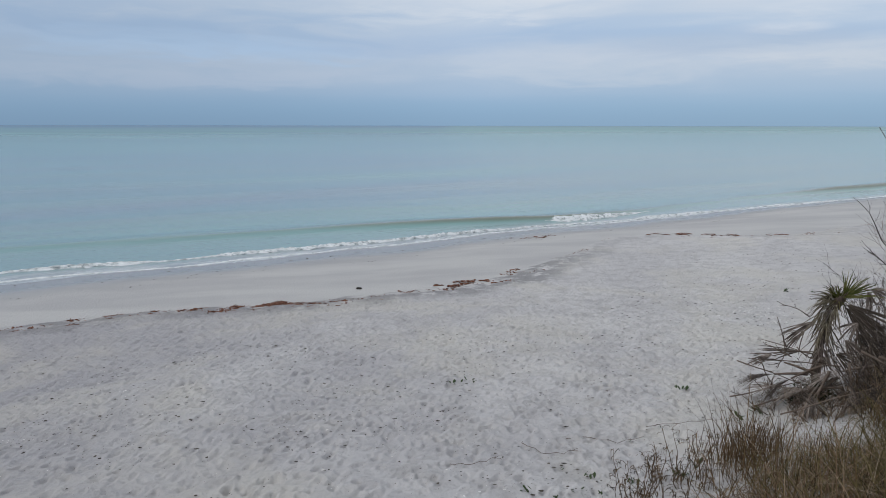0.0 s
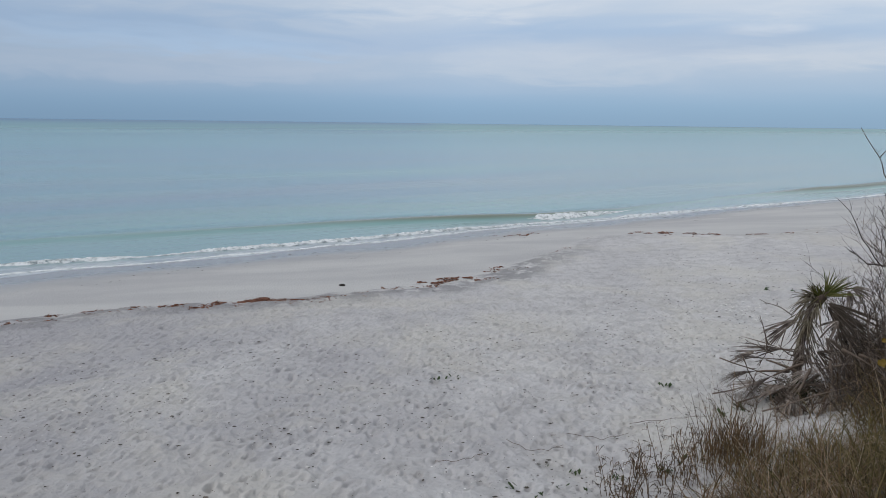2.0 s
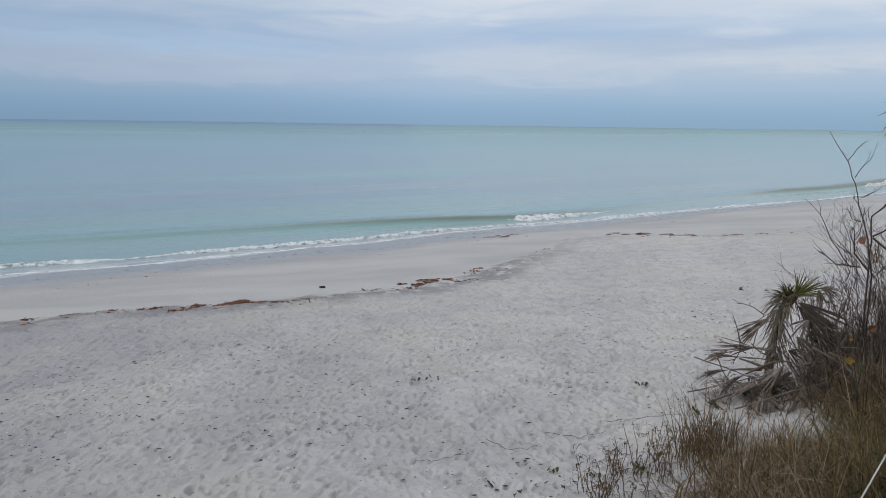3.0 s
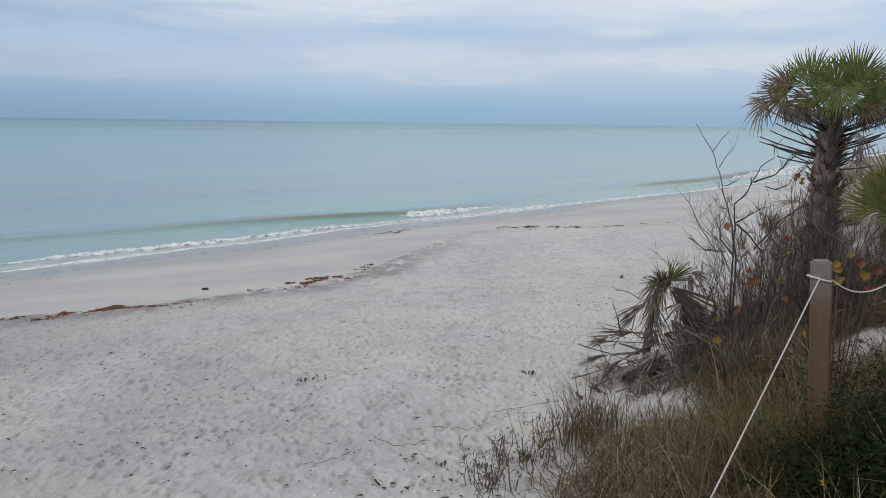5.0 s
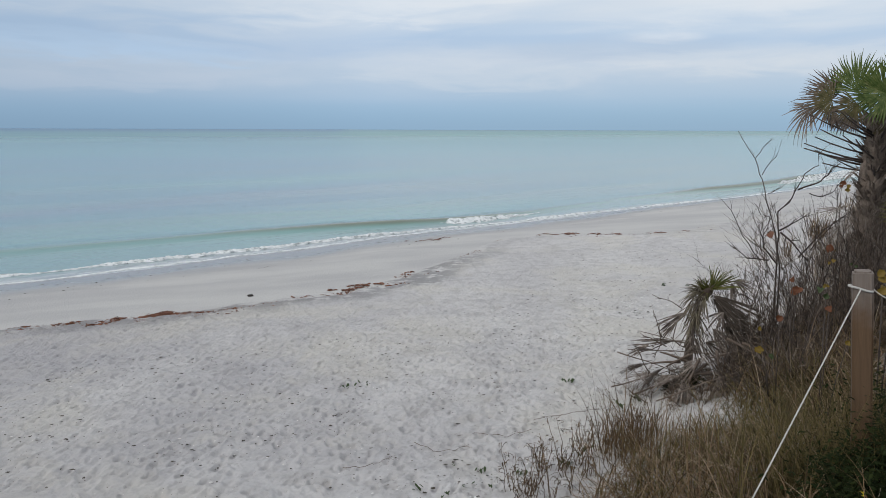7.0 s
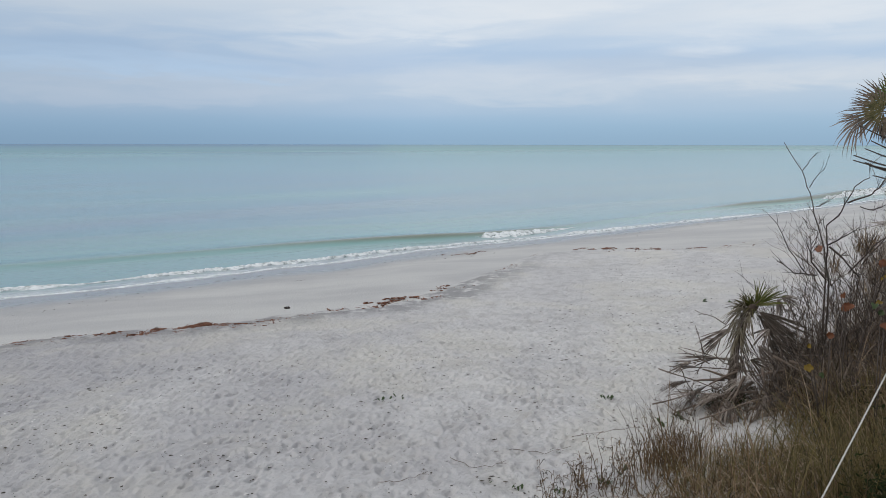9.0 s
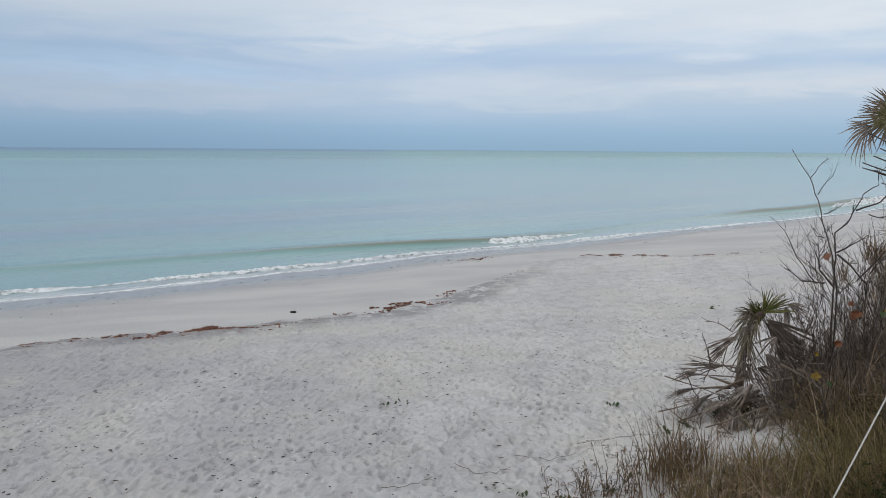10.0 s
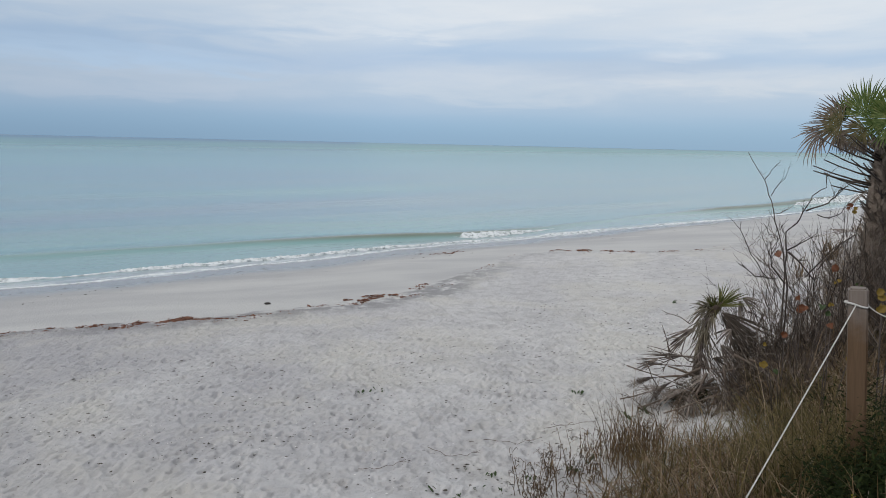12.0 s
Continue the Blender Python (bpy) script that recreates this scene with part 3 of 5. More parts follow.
def foam_strip(name, label, l0, l1, s_of, w_of, h, seed, step_l=0.06, across=9, mat=None):
    ls = np.arange(l0, l1, step_l)
    v = np.linspace(-1, 1, across)
    L, V = np.meshgrid(ls, v, indexing="ij")
    W = w_of(L) * (0.55 + 0.6 * np.abs(value_noise(L, L * 0, 0.35, seed))) * (1 + 0.25 * value_noise(L, V * 3, 0.15, seed + 1))
    S = s_of(L) + V * W
    X, Y = from_shore(L, S)
    base = np.maximum(sea_height(L, S), ground(X, Y))
    Z = base + h(L) * (1 - V ** 2) * (0.6 + 0.5 * value_noise(L * 3, V * 2, 0.3, seed + 2)) + 0.006
    Z = np.where(np.abs(V) > 0.99, base - 0.01, Z)
    ob = new(name, grid_mesh(name, X, Y, Z, mat or FOAM))
    tagged(ob, label, "foam", kind="stuff")


def foam_line(L):
    """Where the spent wave stands, further out along the near beach."""
    return waterline(L) - np.interp(L, (-40, -12, -4, 3, 9, 16, 80), (1.5, 1.35, 1.05, 0.75, 0.35, 0.2, 0.15)) + 0.16 * value_noise(L, L * 0, 3.2, 61)


def foam_body(L):
    return 0.35 + 0.65 * step(value_noise(L, L * 0, 2.4, 62), -0.35, 0.5)


foam_strip("swash_foam", "thin white foam line where the water meets sand", -40, 80, lambda L: waterline(L) - 0.02, lambda L: 0.075 + 0.05 * value_noise(L, L * 0, 2.5, 47), lambda L: 0.02 + 0 * L, 50, mat=FOAM_EDGE)
foam_strip("foam_streak", "lumpy white foam of a spent wave off the sand", -22, 60, foam_line, lambda L: 0.26 * foam_body(L), lambda L: 0.085 * foam_body(L) * (1 - 0.5 * step(L, 10, 30)), 63, 0.05, 13, FOAM_THICK)
foam_strip("breaker_foam", "tumbling white water of a small breaking wave", 41, 110, lambda L: crest_line(L) + 0.5, lambda L: (0.3 + 0.35 * step(L, 44, 54)) * step(L, 41, 43), lambda L: (0.05 + 0.08 * step(L, 44, 54) + 0.03 * value_noise(L, L * 0, 0.8, 70)) * step(L, 41, 43), 71, 0.08, 13)
foam_strip("wavelet_foam", "white curl of a small wave breaking near shore", 8.6, 15.0, lambda L: crest_line(L) + 0.45, lambda L: 0.40 * step(L, 8.6, 9.4) * (1 - step(L, 11, 15)) + 0.01, lambda L: 0.09 * step(L, 8.6, 9.4) * (1 - step(L, 10.5, 15)), 81, 0.05, 11)


# ---- palms ----
def fan_blade(radius, count, half_angle, droop, rng, width=0.022, ragged=0.15, fold=0.6):
    """A palmate leaf blade: folded segments that fan out from the origin along +y, joined near the middle."""
    sh = Shape()
    for i in range(count):
        a = radians(-half_angle + 2 * half_angle * (i + 0.5) / count) + rng.uniform(-0.03, 0.03)
        r = radius * (0.72 + 0.28 * math.cos(a * 0.75)) * (1 - rng.uniform(0, ragged))
        d = Vector((math.sin(a), math.cos(a), 0))
        side = Vector((math.cos(a), -math.sin(a), 0))
        dr = droop * (1 + rng.uniform(-0.4, 0.6))
        pts, ws = [], []
        inner = math.tan(radians(half_angle) / count)
        for q, w in ((0.02, 0.2), (0.3, 0.95), (0.55, 0.95), (0.8, 0.5), (1.0, 0.05)):
            p = d * (r * q) + Vector((0, 0, 0.12 * r * abs(math.sin(a)) * q - dr * r * q ** 2.3))
            p += side * (rng.uniform(-0.03, 0.03) * r * q)
            pts.append(p)
            ws.append(min(width, max(0.002, inner * r * q * 1.15)) * w)
        sh.strip(pts, ws, side, fold)
    # all segments grow out of one hub
    rows = 15
    sh.f = [tuple(0 if q in (0, 1, 2) or q % rows < 3 else q for q in f) for f in sh.f]
    sh.f = [tuple(dict.fromkeys(f)) for f in sh.f]
    sh.v[0] = Vector((0, 0, 0))
    keep = [i for i in range(len(sh.v)) if i == 0 or i % rows >= 3]
    new_at = {i: j for j, i in enumerate(keep)}
    sh.v = [sh.v[i] for i in keep]
    sh.f = [tuple(new_at[i] for i in f) for f in sh.f]
    return sh


def petiole_shape(length, sag=0.1, r0=0.017, r1=0.008):
    pts = [(0, length * q, -sag * length * q * q) for q in (0, 0.35, 0.7, 1.0)]
    return Shape().tube(pts, [r0, (r0 * 2 + r1) / 3, (r0 + r1 * 2) / 3, r1], 5)


def frond(parent, base, azimuth, elevation, roll, stalk, radius, blade_mat, stalk_mat, rng, count=26, half=125, droop=0.35, tilt=-20, name="frond", label="", width=0.022, ragged=0.15):
    """Adds a frond (with its leaf stalk) to a palm; azimuth clockwise from +y."""
    m = Matrix.Translation(base) @ pose(0, 0, 0, 0, 0, -azimuth) @ pose(0, 0, 0, elevation, 0, 0) @ pose(0, 0, 0, 0, roll, 0)
    tip = m @ Matrix.Translation((0, stalk, -0.1 * stalk)) @ pose(0, 0, 0, tilt, 0, 0)
    ob = part(name, fan_blade(radius, count, half, droop, rng, width, ragged).mesh(name, blade_mat), parent, label, tip)
    if stalk > 0.06:
        part("leaf_stalk", petiole_shape(stalk).mesh("leaf_stalk", stalk_mat), ob, "", tip.inverted() @ m)
    return ob


def fan(parent, axes, hub, way, face, radius, mat, rng, count=28, half=100, droop=0.2, root=None, stalk_mat=None, label="", width=0.011, ragged=0.15):
    """A fan leaf at hub (across, up, out) that points along way, its face turned to face; a stalk joins it to root."""
    def turned(v):
        return axes[0] * v[0] + axes[1] * v[1] + axes[2] * v[2]
    y = turned(way).normalized()
    z = turned(face)
    z = (z - y * z.dot(y)).normalized()
    x = y.cross(z)
    p = turned(hub)
    m = Matrix(((x.x, y.x, z.x, p.x), (x.y, y.y, z.y, p.y), (x.z, y.z, z.z, p.z), (0, 0, 0, 1)))
    ob = part("frond", fan_blade(radius, count, half, droop, rng, width, ragged).mesh("frond", mat), parent, label, m)
    if root is not None:
        a, b = turned(root), p
        mid = a.lerp(b, 0.5) + Vector((0, 0, 0.10 * (b - a).length))
        inv = m.inverted()
        part("leaf_stalk", Shape().tube([inv @ q for q in (a, a.lerp(mid, 0.6), mid, mid.lerp(b, 0.5), b)], [0.013, 0.011, 0.009, 0.008, 0.007], 5).mesh("leaf_stalk", stalk_mat or mat), ob)
    return ob


# axes along the camera's bearing: fronds and branches are placed to fit its view
def view_axes(azimuth):
    a = radians(azimuth)
    return Vector((math.cos(a), -math.sin(a), 0)), Vector((0, 0, 1)), Vector((-math.sin(a), -math.cos(a), 0))


def cabbage_palm():
    rng = random.Random(4)
    x, y = 5.92, 6.98
    z0, top = gz(x, y) - 0.05, 3.90
    H = top - z0
    palm = thing("palm_tree", "short cabbage palm with green fan crown and ragged dry skirt", "palm", (x, y, z0))
    sh = Shape()
    pts, rad = [], []
    for i in range(22):
        q = i / 21
        pts.append((-0.04 * math.sin(q * 3), 0.03 * q, H * q))
        rad.append((0.150 - 0.05 * q) * (1 + 0.05 * math.sin(i * 2.4)))
    sh.tube(pts, rad, 16)
    for i, v in enumerate(sh.v):
        sh.v[i] = v + Vector((rng.uniform(-1, 1), rng.uniform(-1, 1), 0)) * 0.012
    part("trunk", sh.mesh("trunk", BARK), palm)
    # old split leaf bases, pressed to the trunk
    boots = []
    for b in range(4):
        s = Shape()
        L = 0.13 + 0.03 * b
        for k in range(5):
            u = (k - 2) * 0.014
            e = rng.uniform(0.55, 1.1)
            s.strip([(u, 0, 0), (u * 1.1, 0.018, L * 0.4 * e), (u * 1.4 + rng.uniform(-0.015, 0.015), 0.035, L * 0.8 * e), (u * 1.8 + rng.uniform(-0.03, 0.03), rng.uniform(0.04, 0.08), L * e)], [0.012, 0.011, 0.008, 0.002], (1, 0, 0), 0.4)
        boots.append(s.mesh("leaf_base", BARK))
    for i in range(190):
        q = 0.10 + 0.84 * i / 190
        a = i * 137.5 + rng.uniform(-14, 14)
        r = 0.145 - 0.05 * q
        m = Matrix.Translation((0, 0, H * q)) @ pose(0, 0, 0, 0, 0, a) @ Matrix.Translation((0, r * 0.92, 0)) @ pose(0, 0, 0, rng.uniform(-42, 4), rng.uniform(-26, 26), rng.uniform(-20, 20))
        m = m @ Matrix.Diagonal((*[rng.uniform(0.8, 1.35)] * 3, 1))
        part("leaf_base", boots[rng.randrange(4)], palm, "", m)
    # bare stalks of fallen fronds, spread like spokes under the crown
    stalks = [petiole_shape(L, -0.12, 0.012, 0.006).mesh("old_stalk", TWIG_DARK) for L in (0.46, 0.58, 0.68)]
    for i in range(46):
        q = rng.uniform(0.74, 0.98)
        m = Matrix.Translation((0, 0, H * q)) @ pose(0, 0, 0, 0, 0, i * 137.5) @ pose(0, 0.08, 0, 2 + 20 * (q - 0.72) / 0.26 + rng.uniform(-3, 3), rng.uniform(-30, 30), 0)
        part("old_stalk", stalks[rng.randrange(3)], palm, "", m)
    ax = view_axes(40)
    root = (0, H - 0.06, 0)
    part("heart", Shape().tube([(0, 0, H - 0.1), (0.01, 0, H + 0.12), (0.02, 0.01, H + 0.30), (0.03, 0.02, H + 0.46)], [0.10, 0.085, 0.05, 0.01], 10).mesh("heart", FROND), palm, "unopened green spear leaves")
    for hub, way, face, R, n, half in (
            ((-0.24, 0.36, -0.05), (-0.42, 0.9, -0.1), (-0.2, -0.1, 1), 0.45, 27, 66), ((0.17, 0.38, -0.10), (0.25, 0.97, 0), (0.2, -0.2, 1), 0.46, 26, 62),
            ((0.03, 0.32, 0.24), (0.05, -0.9, 0.45), (0, 0.5, 0.9), 0.36, 38, 118), ((0.0, 0.33, 0.1), (-0.1, 1, 0.2), (0, 0.1, 1), 0.36, 34, 120), ((0.0, 0.34, -0.32), (0.05, 1, -0.2), (0.1, 0, 1), 0.44, 26, 70),
            ((0.22, 0.28, 0.12), (0.7, 0.75, 0.2), (0.3, 0.2, 1), 0.38, 26, 80), ((-0.12, 0.30, 0.18), (-0.55, 0.3, 0.5), (-0.3, 0.6, 0.8), 0.34, 26, 95)):
        fan(palm, ax, (hub[0] * 1.05, hub[1] * 1.05 + H, hub[2]), way, face, R * 1.05, FROND, rng, n, half, 0.10, root, FROND, "green fan frond", 0.0165 if n > 36 else 0.012, 0.12)
    for hub, way, face, R, n, half in (
            ((-0.46, 0.27, 0.02), (-1, -0.05, 0.1), (-0.2, 0.5, 0.9), 0.45, 28, 100), ((-0.42, 0.34, -0.2), (-0.85, 0.45, 0), (-0.2, 0.4, 0.9), 0.42, 26, 75),
            ((0.40, 0.30, 0.0), (1, 0.2, 0.1), (0.2, 0.4, 0.9), 0.46, 28, 85), ((0.36, 0.26, -0.25), (0.8, 0.5, -0.2), (0.2, 0.4, 0.9), 0.42, 24, 80),
            ((-0.22, 0.22, 0.12), (-0.7, -0.4, 0.2), (-0.2, 0.4, 0.9), 0.34, 24, 90), ((0.24, 0.20, 0.12), (0.7, -0.35, 0.2), (0.2, 0.4, 0.9), 0.36, 24, 95), ((0.30, 0.22, -0.05), (0.9, 0.2, 0.0), (0.2, 0.4, 0.9), 0.36, 24, 100), ((0.10, 0.22, -0.5), (0.1, 0.2, -1), (0, 1, 0.2), 0.44, 24, 100), ((-0.30, 0.22, -0.4), (-0.6, 0.1, -0.8), (0, 1, 0.3), 0.44, 24, 100)):
        fan(palm, ax, (hub[0] * 1.06, hub[1] * 1.04 + H, hub[2]), way, face, R * 1.06, FROND_OLD, rng, n, half, 0.22, root, FROND_OLD, "ageing fan frond with brown tips", 0.0105, 0.2)
    for hub, way, face, R, n, half in (
            ((-0.68, 0.20, 0.05), (-0.75, -0.6, 0.1), (-0.2, 0.5, 0.8), 0.42, 20, 70), ((-0.46, 0.18, 0.10), (-0.15, -1, 0.1), (-0.3, 0.3, 1), 0.26, 14, 45),
            ((0.48, 0.28, 0.05), (0.75, -0.65, 0.1), (0.2, 0.5, 0.8), 0.38, 20, 75), ((0.34, 0.16, 0.10), (0.2, -1, 0.1), (0.3, 0.3, 1), 0.26, 14, 45),
            ((-0.24, 0.10, 0.12), (-0.3, -1, 0.2), (0, 0.3, 1), 0.22, 12, 45), ((0.28, 0.08, 0.05), (0.4, -1, 0.2), (0, 0.3, 1), 0.24, 12, 50), ((-0.34, 0.14, 0.0), (-0.5, -1, 0.2), (0, 0.3, 1), 0.26, 12, 50), ((0.42, 0.12, -0.1), (0.5, -1, 0.2), (0, 0.3, 1), 0.26, 12, 50), ((0.10, 0.12, 0.22), (0.1, -1, 0.3), (0, 0.4, 1), 0.22, 12, 50), ((-0.1, 0.14, 0.2), (-0.1, -1, 0.3), (0, 0.4, 1), 0.2, 12, 50),
            ((0.20, -0.28, 0.10), (0.75, -0.75, 0.1), (0.5, 0.6, 0.5), 0.42, 12, 22), ((-0.14, -0.46, 0.10), (-0.85, -0.45, 0.1), (-0.3, 0.8, 0.4), 0.34, 9, 20), ((0.16, -0.44, 0.1), (0.6, 0.1, 0.2), (0, 1, 0.4), 0.26, 8, 24),
            ((0.22, -0.10, 0.12), (0.55, -0.85, 0.1), (0.3, 0.5, 0.7), 0.46, 13, 24), ((-0.18, -0.92, 0.16), (-0.97, 0.12, 0.2), (0, 0.8, 0.6), 0.42, 7, 9)):
        fan(palm, ax, (hub[0], hub[1] + H, hub[2]), way, face, R, FROND_DEAD, rng, n, half, 0.5, root if hub[1] > 0 else None, TWIG, "dead grey-brown frond", 0.010, 0.3)


def spray(parent, axes, hub, a0, a1, n, length, droop, mat, rng, label="", width=0.007, ragged=0.3, out=(-0.4, 0.5), root=None):
    """A torn fan leaf: n strips that leave hub (across, up, out) between two angles above the level and bend under their weight."""
    p0 = axes[0] * hub[0] + axes[1] * hub[1] + axes[2] * hub[2]
    sh = Shape()
    for i in range(n):
        a = radians(a0 + (a1 - a0) * (i + 0.5) / n + rng.gauss(0, 4))
        d = (axes[0] * math.cos(a) + axes[1] * math.sin(a) + axes[2] * rng.uniform(*out)).normalized()
        L, fall = length * (1 - rng.uniform(0, ragged)), droop * rng.uniform(0.55, 1.5)
        sway = axes[0] * rng.gauss(0, 0.12)
        pts = [p0 + d * (L * q) + sway * (L * q * q) - Vector((0, 0, fall * L * q ** 2.2)) for q in (0.03, 0.2, 0.45, 0.68, 0.87, 1.0)]
        side = d.cross(axes[2] + axes[1] * rng.uniform(-0.5, 0.5))
        w = width * rng.uniform(0.7, 1.2)
        sh.strip([p - p0 for p in pts], [w * 0.35, w * 0.9, w, w * 0.85, w * 0.5, w * 0.08], side, 0.5)
    ob = part("frond", sh.mesh("frond", mat), parent, label, Matrix.Translation(p0))
    if root is not None:
        r = axes[0] * root[0] + axes[1] * root[1] + axes[2] * root[2] - p0
        part("leaf_stalk", Shape().tube([r, r * 0.5 + Vector((0, 0, 0.04)), Vector((0, 0, 0))], [0.009, 0.007, 0.005], 5).mesh("leaf_stalk", TWIG), ob)
    return ob


def small_palm():
    rng = random.Random(9)
    bx, by = 4.00, 6.80
    z0 = gz(bx, by) - 0.05
    palm = thing("small_palm", "stunted leaning palm with a ragged green fan and hanging dead fronds", "palm", (bx, by, z0))
    H = 2.17 - z0
    ax = view_axes(29)
    pts = [ax[0] * r + ax[1] * (H * q) for r, q in ((-0.20, 0), (-0.21, 0.25), (-0.20, 0.5), (-0.15, 0.78), (-0.02, 1.0))]
    part("trunk", Shape().tube(pts, [0.045, 0.042, 0.04, 0.04, 0.03], 9).mesh("trunk", BARK_DARK), palm)
    # the living fan, arching over at its tips, and two older ones beside it
    spray(palm, ax, (-0.02, H, 0.04), 8, 98, 24, 0.36, 0.16, FROND_YELLOW, rng, "green fan frond", 0.0058, 0.2, (-0.5, 0.6))
    spray(palm, ax, (-0.06, H - 0.02, 0.06), 40, 135, 16, 0.27, 0.3, FROND_YELLOW, rng, "green fan frond", 0.005, 0.4, (0.0, 0.6))
    spray(palm, ax, (-0.10, H - 0.01, 0.06), 70, 175, 20, 0.27, 0.4, FROND_OLD, rng, "yellow-brown ageing fan frond", 0.005, 0.45, (-0.1, 0.6))
    spray(palm, ax, (-0.12, H - 0.03, 0.10), 95, 205, 20, 0.26, 0.7, STRAW_FROND, rng, "bleached drooping frond", 0.0042, 0.45, (-0.1, 0.7))
    heart = [ax[0] * r + ax[1] * (H + u) + ax[2] * o for r, u, o in ((-0.14, -0.20, 0.0), (-0.10, -0.08, 0.03), (-0.05, 0.0, 0.05), (0.0, 0.07, 0.05))]
    part("heart", Shape().tube(heart, [0.04, 0.05, 0.042, 0.012], 9).mesh("heart", FROND_OLD), palm, "fibrous leaf bases at the crown")
    for r, u, a0, a1, n, L, mat in ((-0.06, 0.0, 20, 340, 26, 0.17, FROND_OLD), (-0.09, -0.05, 90, 330, 24, 0.18, STRAW_FROND), (-0.12, -0.12, 120, 300, 20, 0.17, FROND_DEAD)):
        spray(palm, ax, (r, H + u, 0.06), a0, a1, n, L, 0.45, mat, rng, "short torn strips of old frond", 0.0038, 0.6, (-0.4, 1.2))
    for r, u, a0, a1, n, L in ((0.05, -0.16, -70, -10, 18, 0.44), (0.14, -0.30, -60, 10, 16, 0.40), (0.02, -0.42, -75, -10, 16, 0.42), (0.18, -0.50, -50, 25, 14, 0.38), (-0.05, -0.58, -50, 20, 14, 0.40)):
        spray(palm, ax, (r, H + u, 0.05), a0, a1, n, L, 0.2, FROND_DEAD if n == 16 else BARK_DARK, rng, "dead grey-brown frond", 0.0052, 0.5, (-0.5, 0.4))
    # bleached strips that hang in a loose tuft
    for r, u, a0, a1, L in ((-0.14, -0.02, 110, 230, 0.20), (-0.16, -0.08, 140, 260, 0.22), (-0.12, -0.16, 190, 290, 0.24), (-0.15, -0.24, 215, 300, 0.26), (-0.08, -0.10, 210, 300, 0.22), (-0.12, 0.02, 90, 190, 0.20)):
        spray(palm, ax, (r, H + u, 0.06), a0, a1, 18, L, 0.7, STRAW_FROND, rng, "bleached drooping frond", 0.004, 0.6, (-0.6, 1.0))
    # a withered brown fan held out on a stalk
    spray(palm, ax, (0.20, H + 0.10, 0.0), -40, 40, 13, 0.23, 0.45, FROND_DEAD, rng, "withered brown fan frond", 0.0065, 0.4, (-0.2, 0.4), (0.0, H, 0))
    spray(palm, ax, (0.17, H + 0.08, 0.02), -95, -30, 9, 0.18, 0.5, FROND_DEAD, rng, "withered brown fan frond", 0.006, 0.4, (-0.2, 0.4))
    # the big dark dead fan, swept down and away from the trunk
    spray(palm, ax, (0.0, H - 0.05, 0.08), -46, -6, 26, 0.56, 0.10, BARK_DARK, rng, "dead grey-brown frond", 0.0062, 0.25, (-0.2, 0.35))
    spray(palm, ax, (0.0, H - 0.10, 0.02), -60, -18, 20, 0.50, 0.15, BARK_DARK, rng, "dead grey-brown frond", 0.006, 0.3, (-0.5, 0.1))
    spray(palm, ax, (0.12, H - 0.22, 0.10), 175, 260, 10, 0.22, 0.5, FROND_DEAD, rng, "dead curled frond", 0.007, 0.4, (-0.1, 0.3))
    spray(palm, ax, (0.10, H - 0.34, 0.06), -60, -5, 14, 0.42, 0.25, BARK_DARK, rng, "dead grey-brown frond", 0.007, 0.4, (-0.4, 0.3))
    # ragged grey skirt down the trunk
    for u, L in ((-0.16, 0.34), (-0.28, 0.34), (-0.40, 0.32), (-0.52, 0.30), (-0.62, 0.26)):
        spray(palm, ax, (-0.19 + rng.uniform(-0.02, 0.03), H + u, 0.04), 222, 316, 14, L, 0.25, STRAW_FROND if u > -0.3 else FROND_DEAD, rng, "dead hanging frond", 0.005, 0.5, (-0.5, 0.6))
    # one bundle trails to the seaward side
    spray(palm, ax, (-0.24, H - 0.26, 0.06), 195, 222, 13, 0.42, 0.12, FROND_DEAD, rng, "dead trailing frond", 0.0075, 0.3, (-0.2, 0.4))
    spray(palm, ax, (-0.34, H - 0.38, 0.06), 180, 250, 12, 0.24, 0.35, FROND_DEAD, rng, "dead trailing frond", 0.006, 0.5, (-0.3, 0.4), (-0.2, H - 0.3, 0.03))
    spray(palm, ax, (-0.36, H - 0.60, 0.05), 170, 200, 9, 0.50, 0.05, FROND_DEAD, rng, "dead frond lying over the sand", 0.006, 0.35, (-0.2, 0.3), (-0.1, H - 0.66, 0.03))
    spray(palm, ax, (-0.62, H - 0.66, 0.08), 178, 225, 10, 0.28, 0.15, FROND_DEAD, rng, "dead frond lying over the sand", 0.006, 0.4, (-0.2, 0.3), (-0.2, H - 0.62, 0.03))
    # crooked bare sticks caught in it
    for pts, r in ((((-0.30, -0.22), (-0.42, -0.16), (-0.62, -0.09)), 0.006), (((-0.50, -0.55), (-0.56, -0.36), (-0.60, -0.26)), 0.006), (((-0.44, -0.66), (-0.58, -0.60), (-0.72, -0.54)), 0.007),
                   (((0.0, -0.68), (-0.35, -0.70), (-0.85, -0.74)), 0.008), (((-0.52, -0.50), (-0.50, -0.62), (-0.56, -0.80)), 0.007), (((-0.40, -0.55), (-0.30, -0.64), (0.0, -0.70)), 0.007),
                   (((-0.10, -0.55), (-0.04, -0.70), (0.25, -0.90)), 0.005)):
        P = [ax[0] * a + ax[1] * max(H + b, 0.06) + ax[2] * 0.10 for a, b in pts]
        part("dead_stick", limb(P, r, r * 0.5, rng, 3, 0.10).mesh("dead_stick", TWIG), palm)


def shell_patch(rng):
    return 4.77 + rng.gauss(0, 0.32), 10.41 + rng.gauss(0, 0.4)


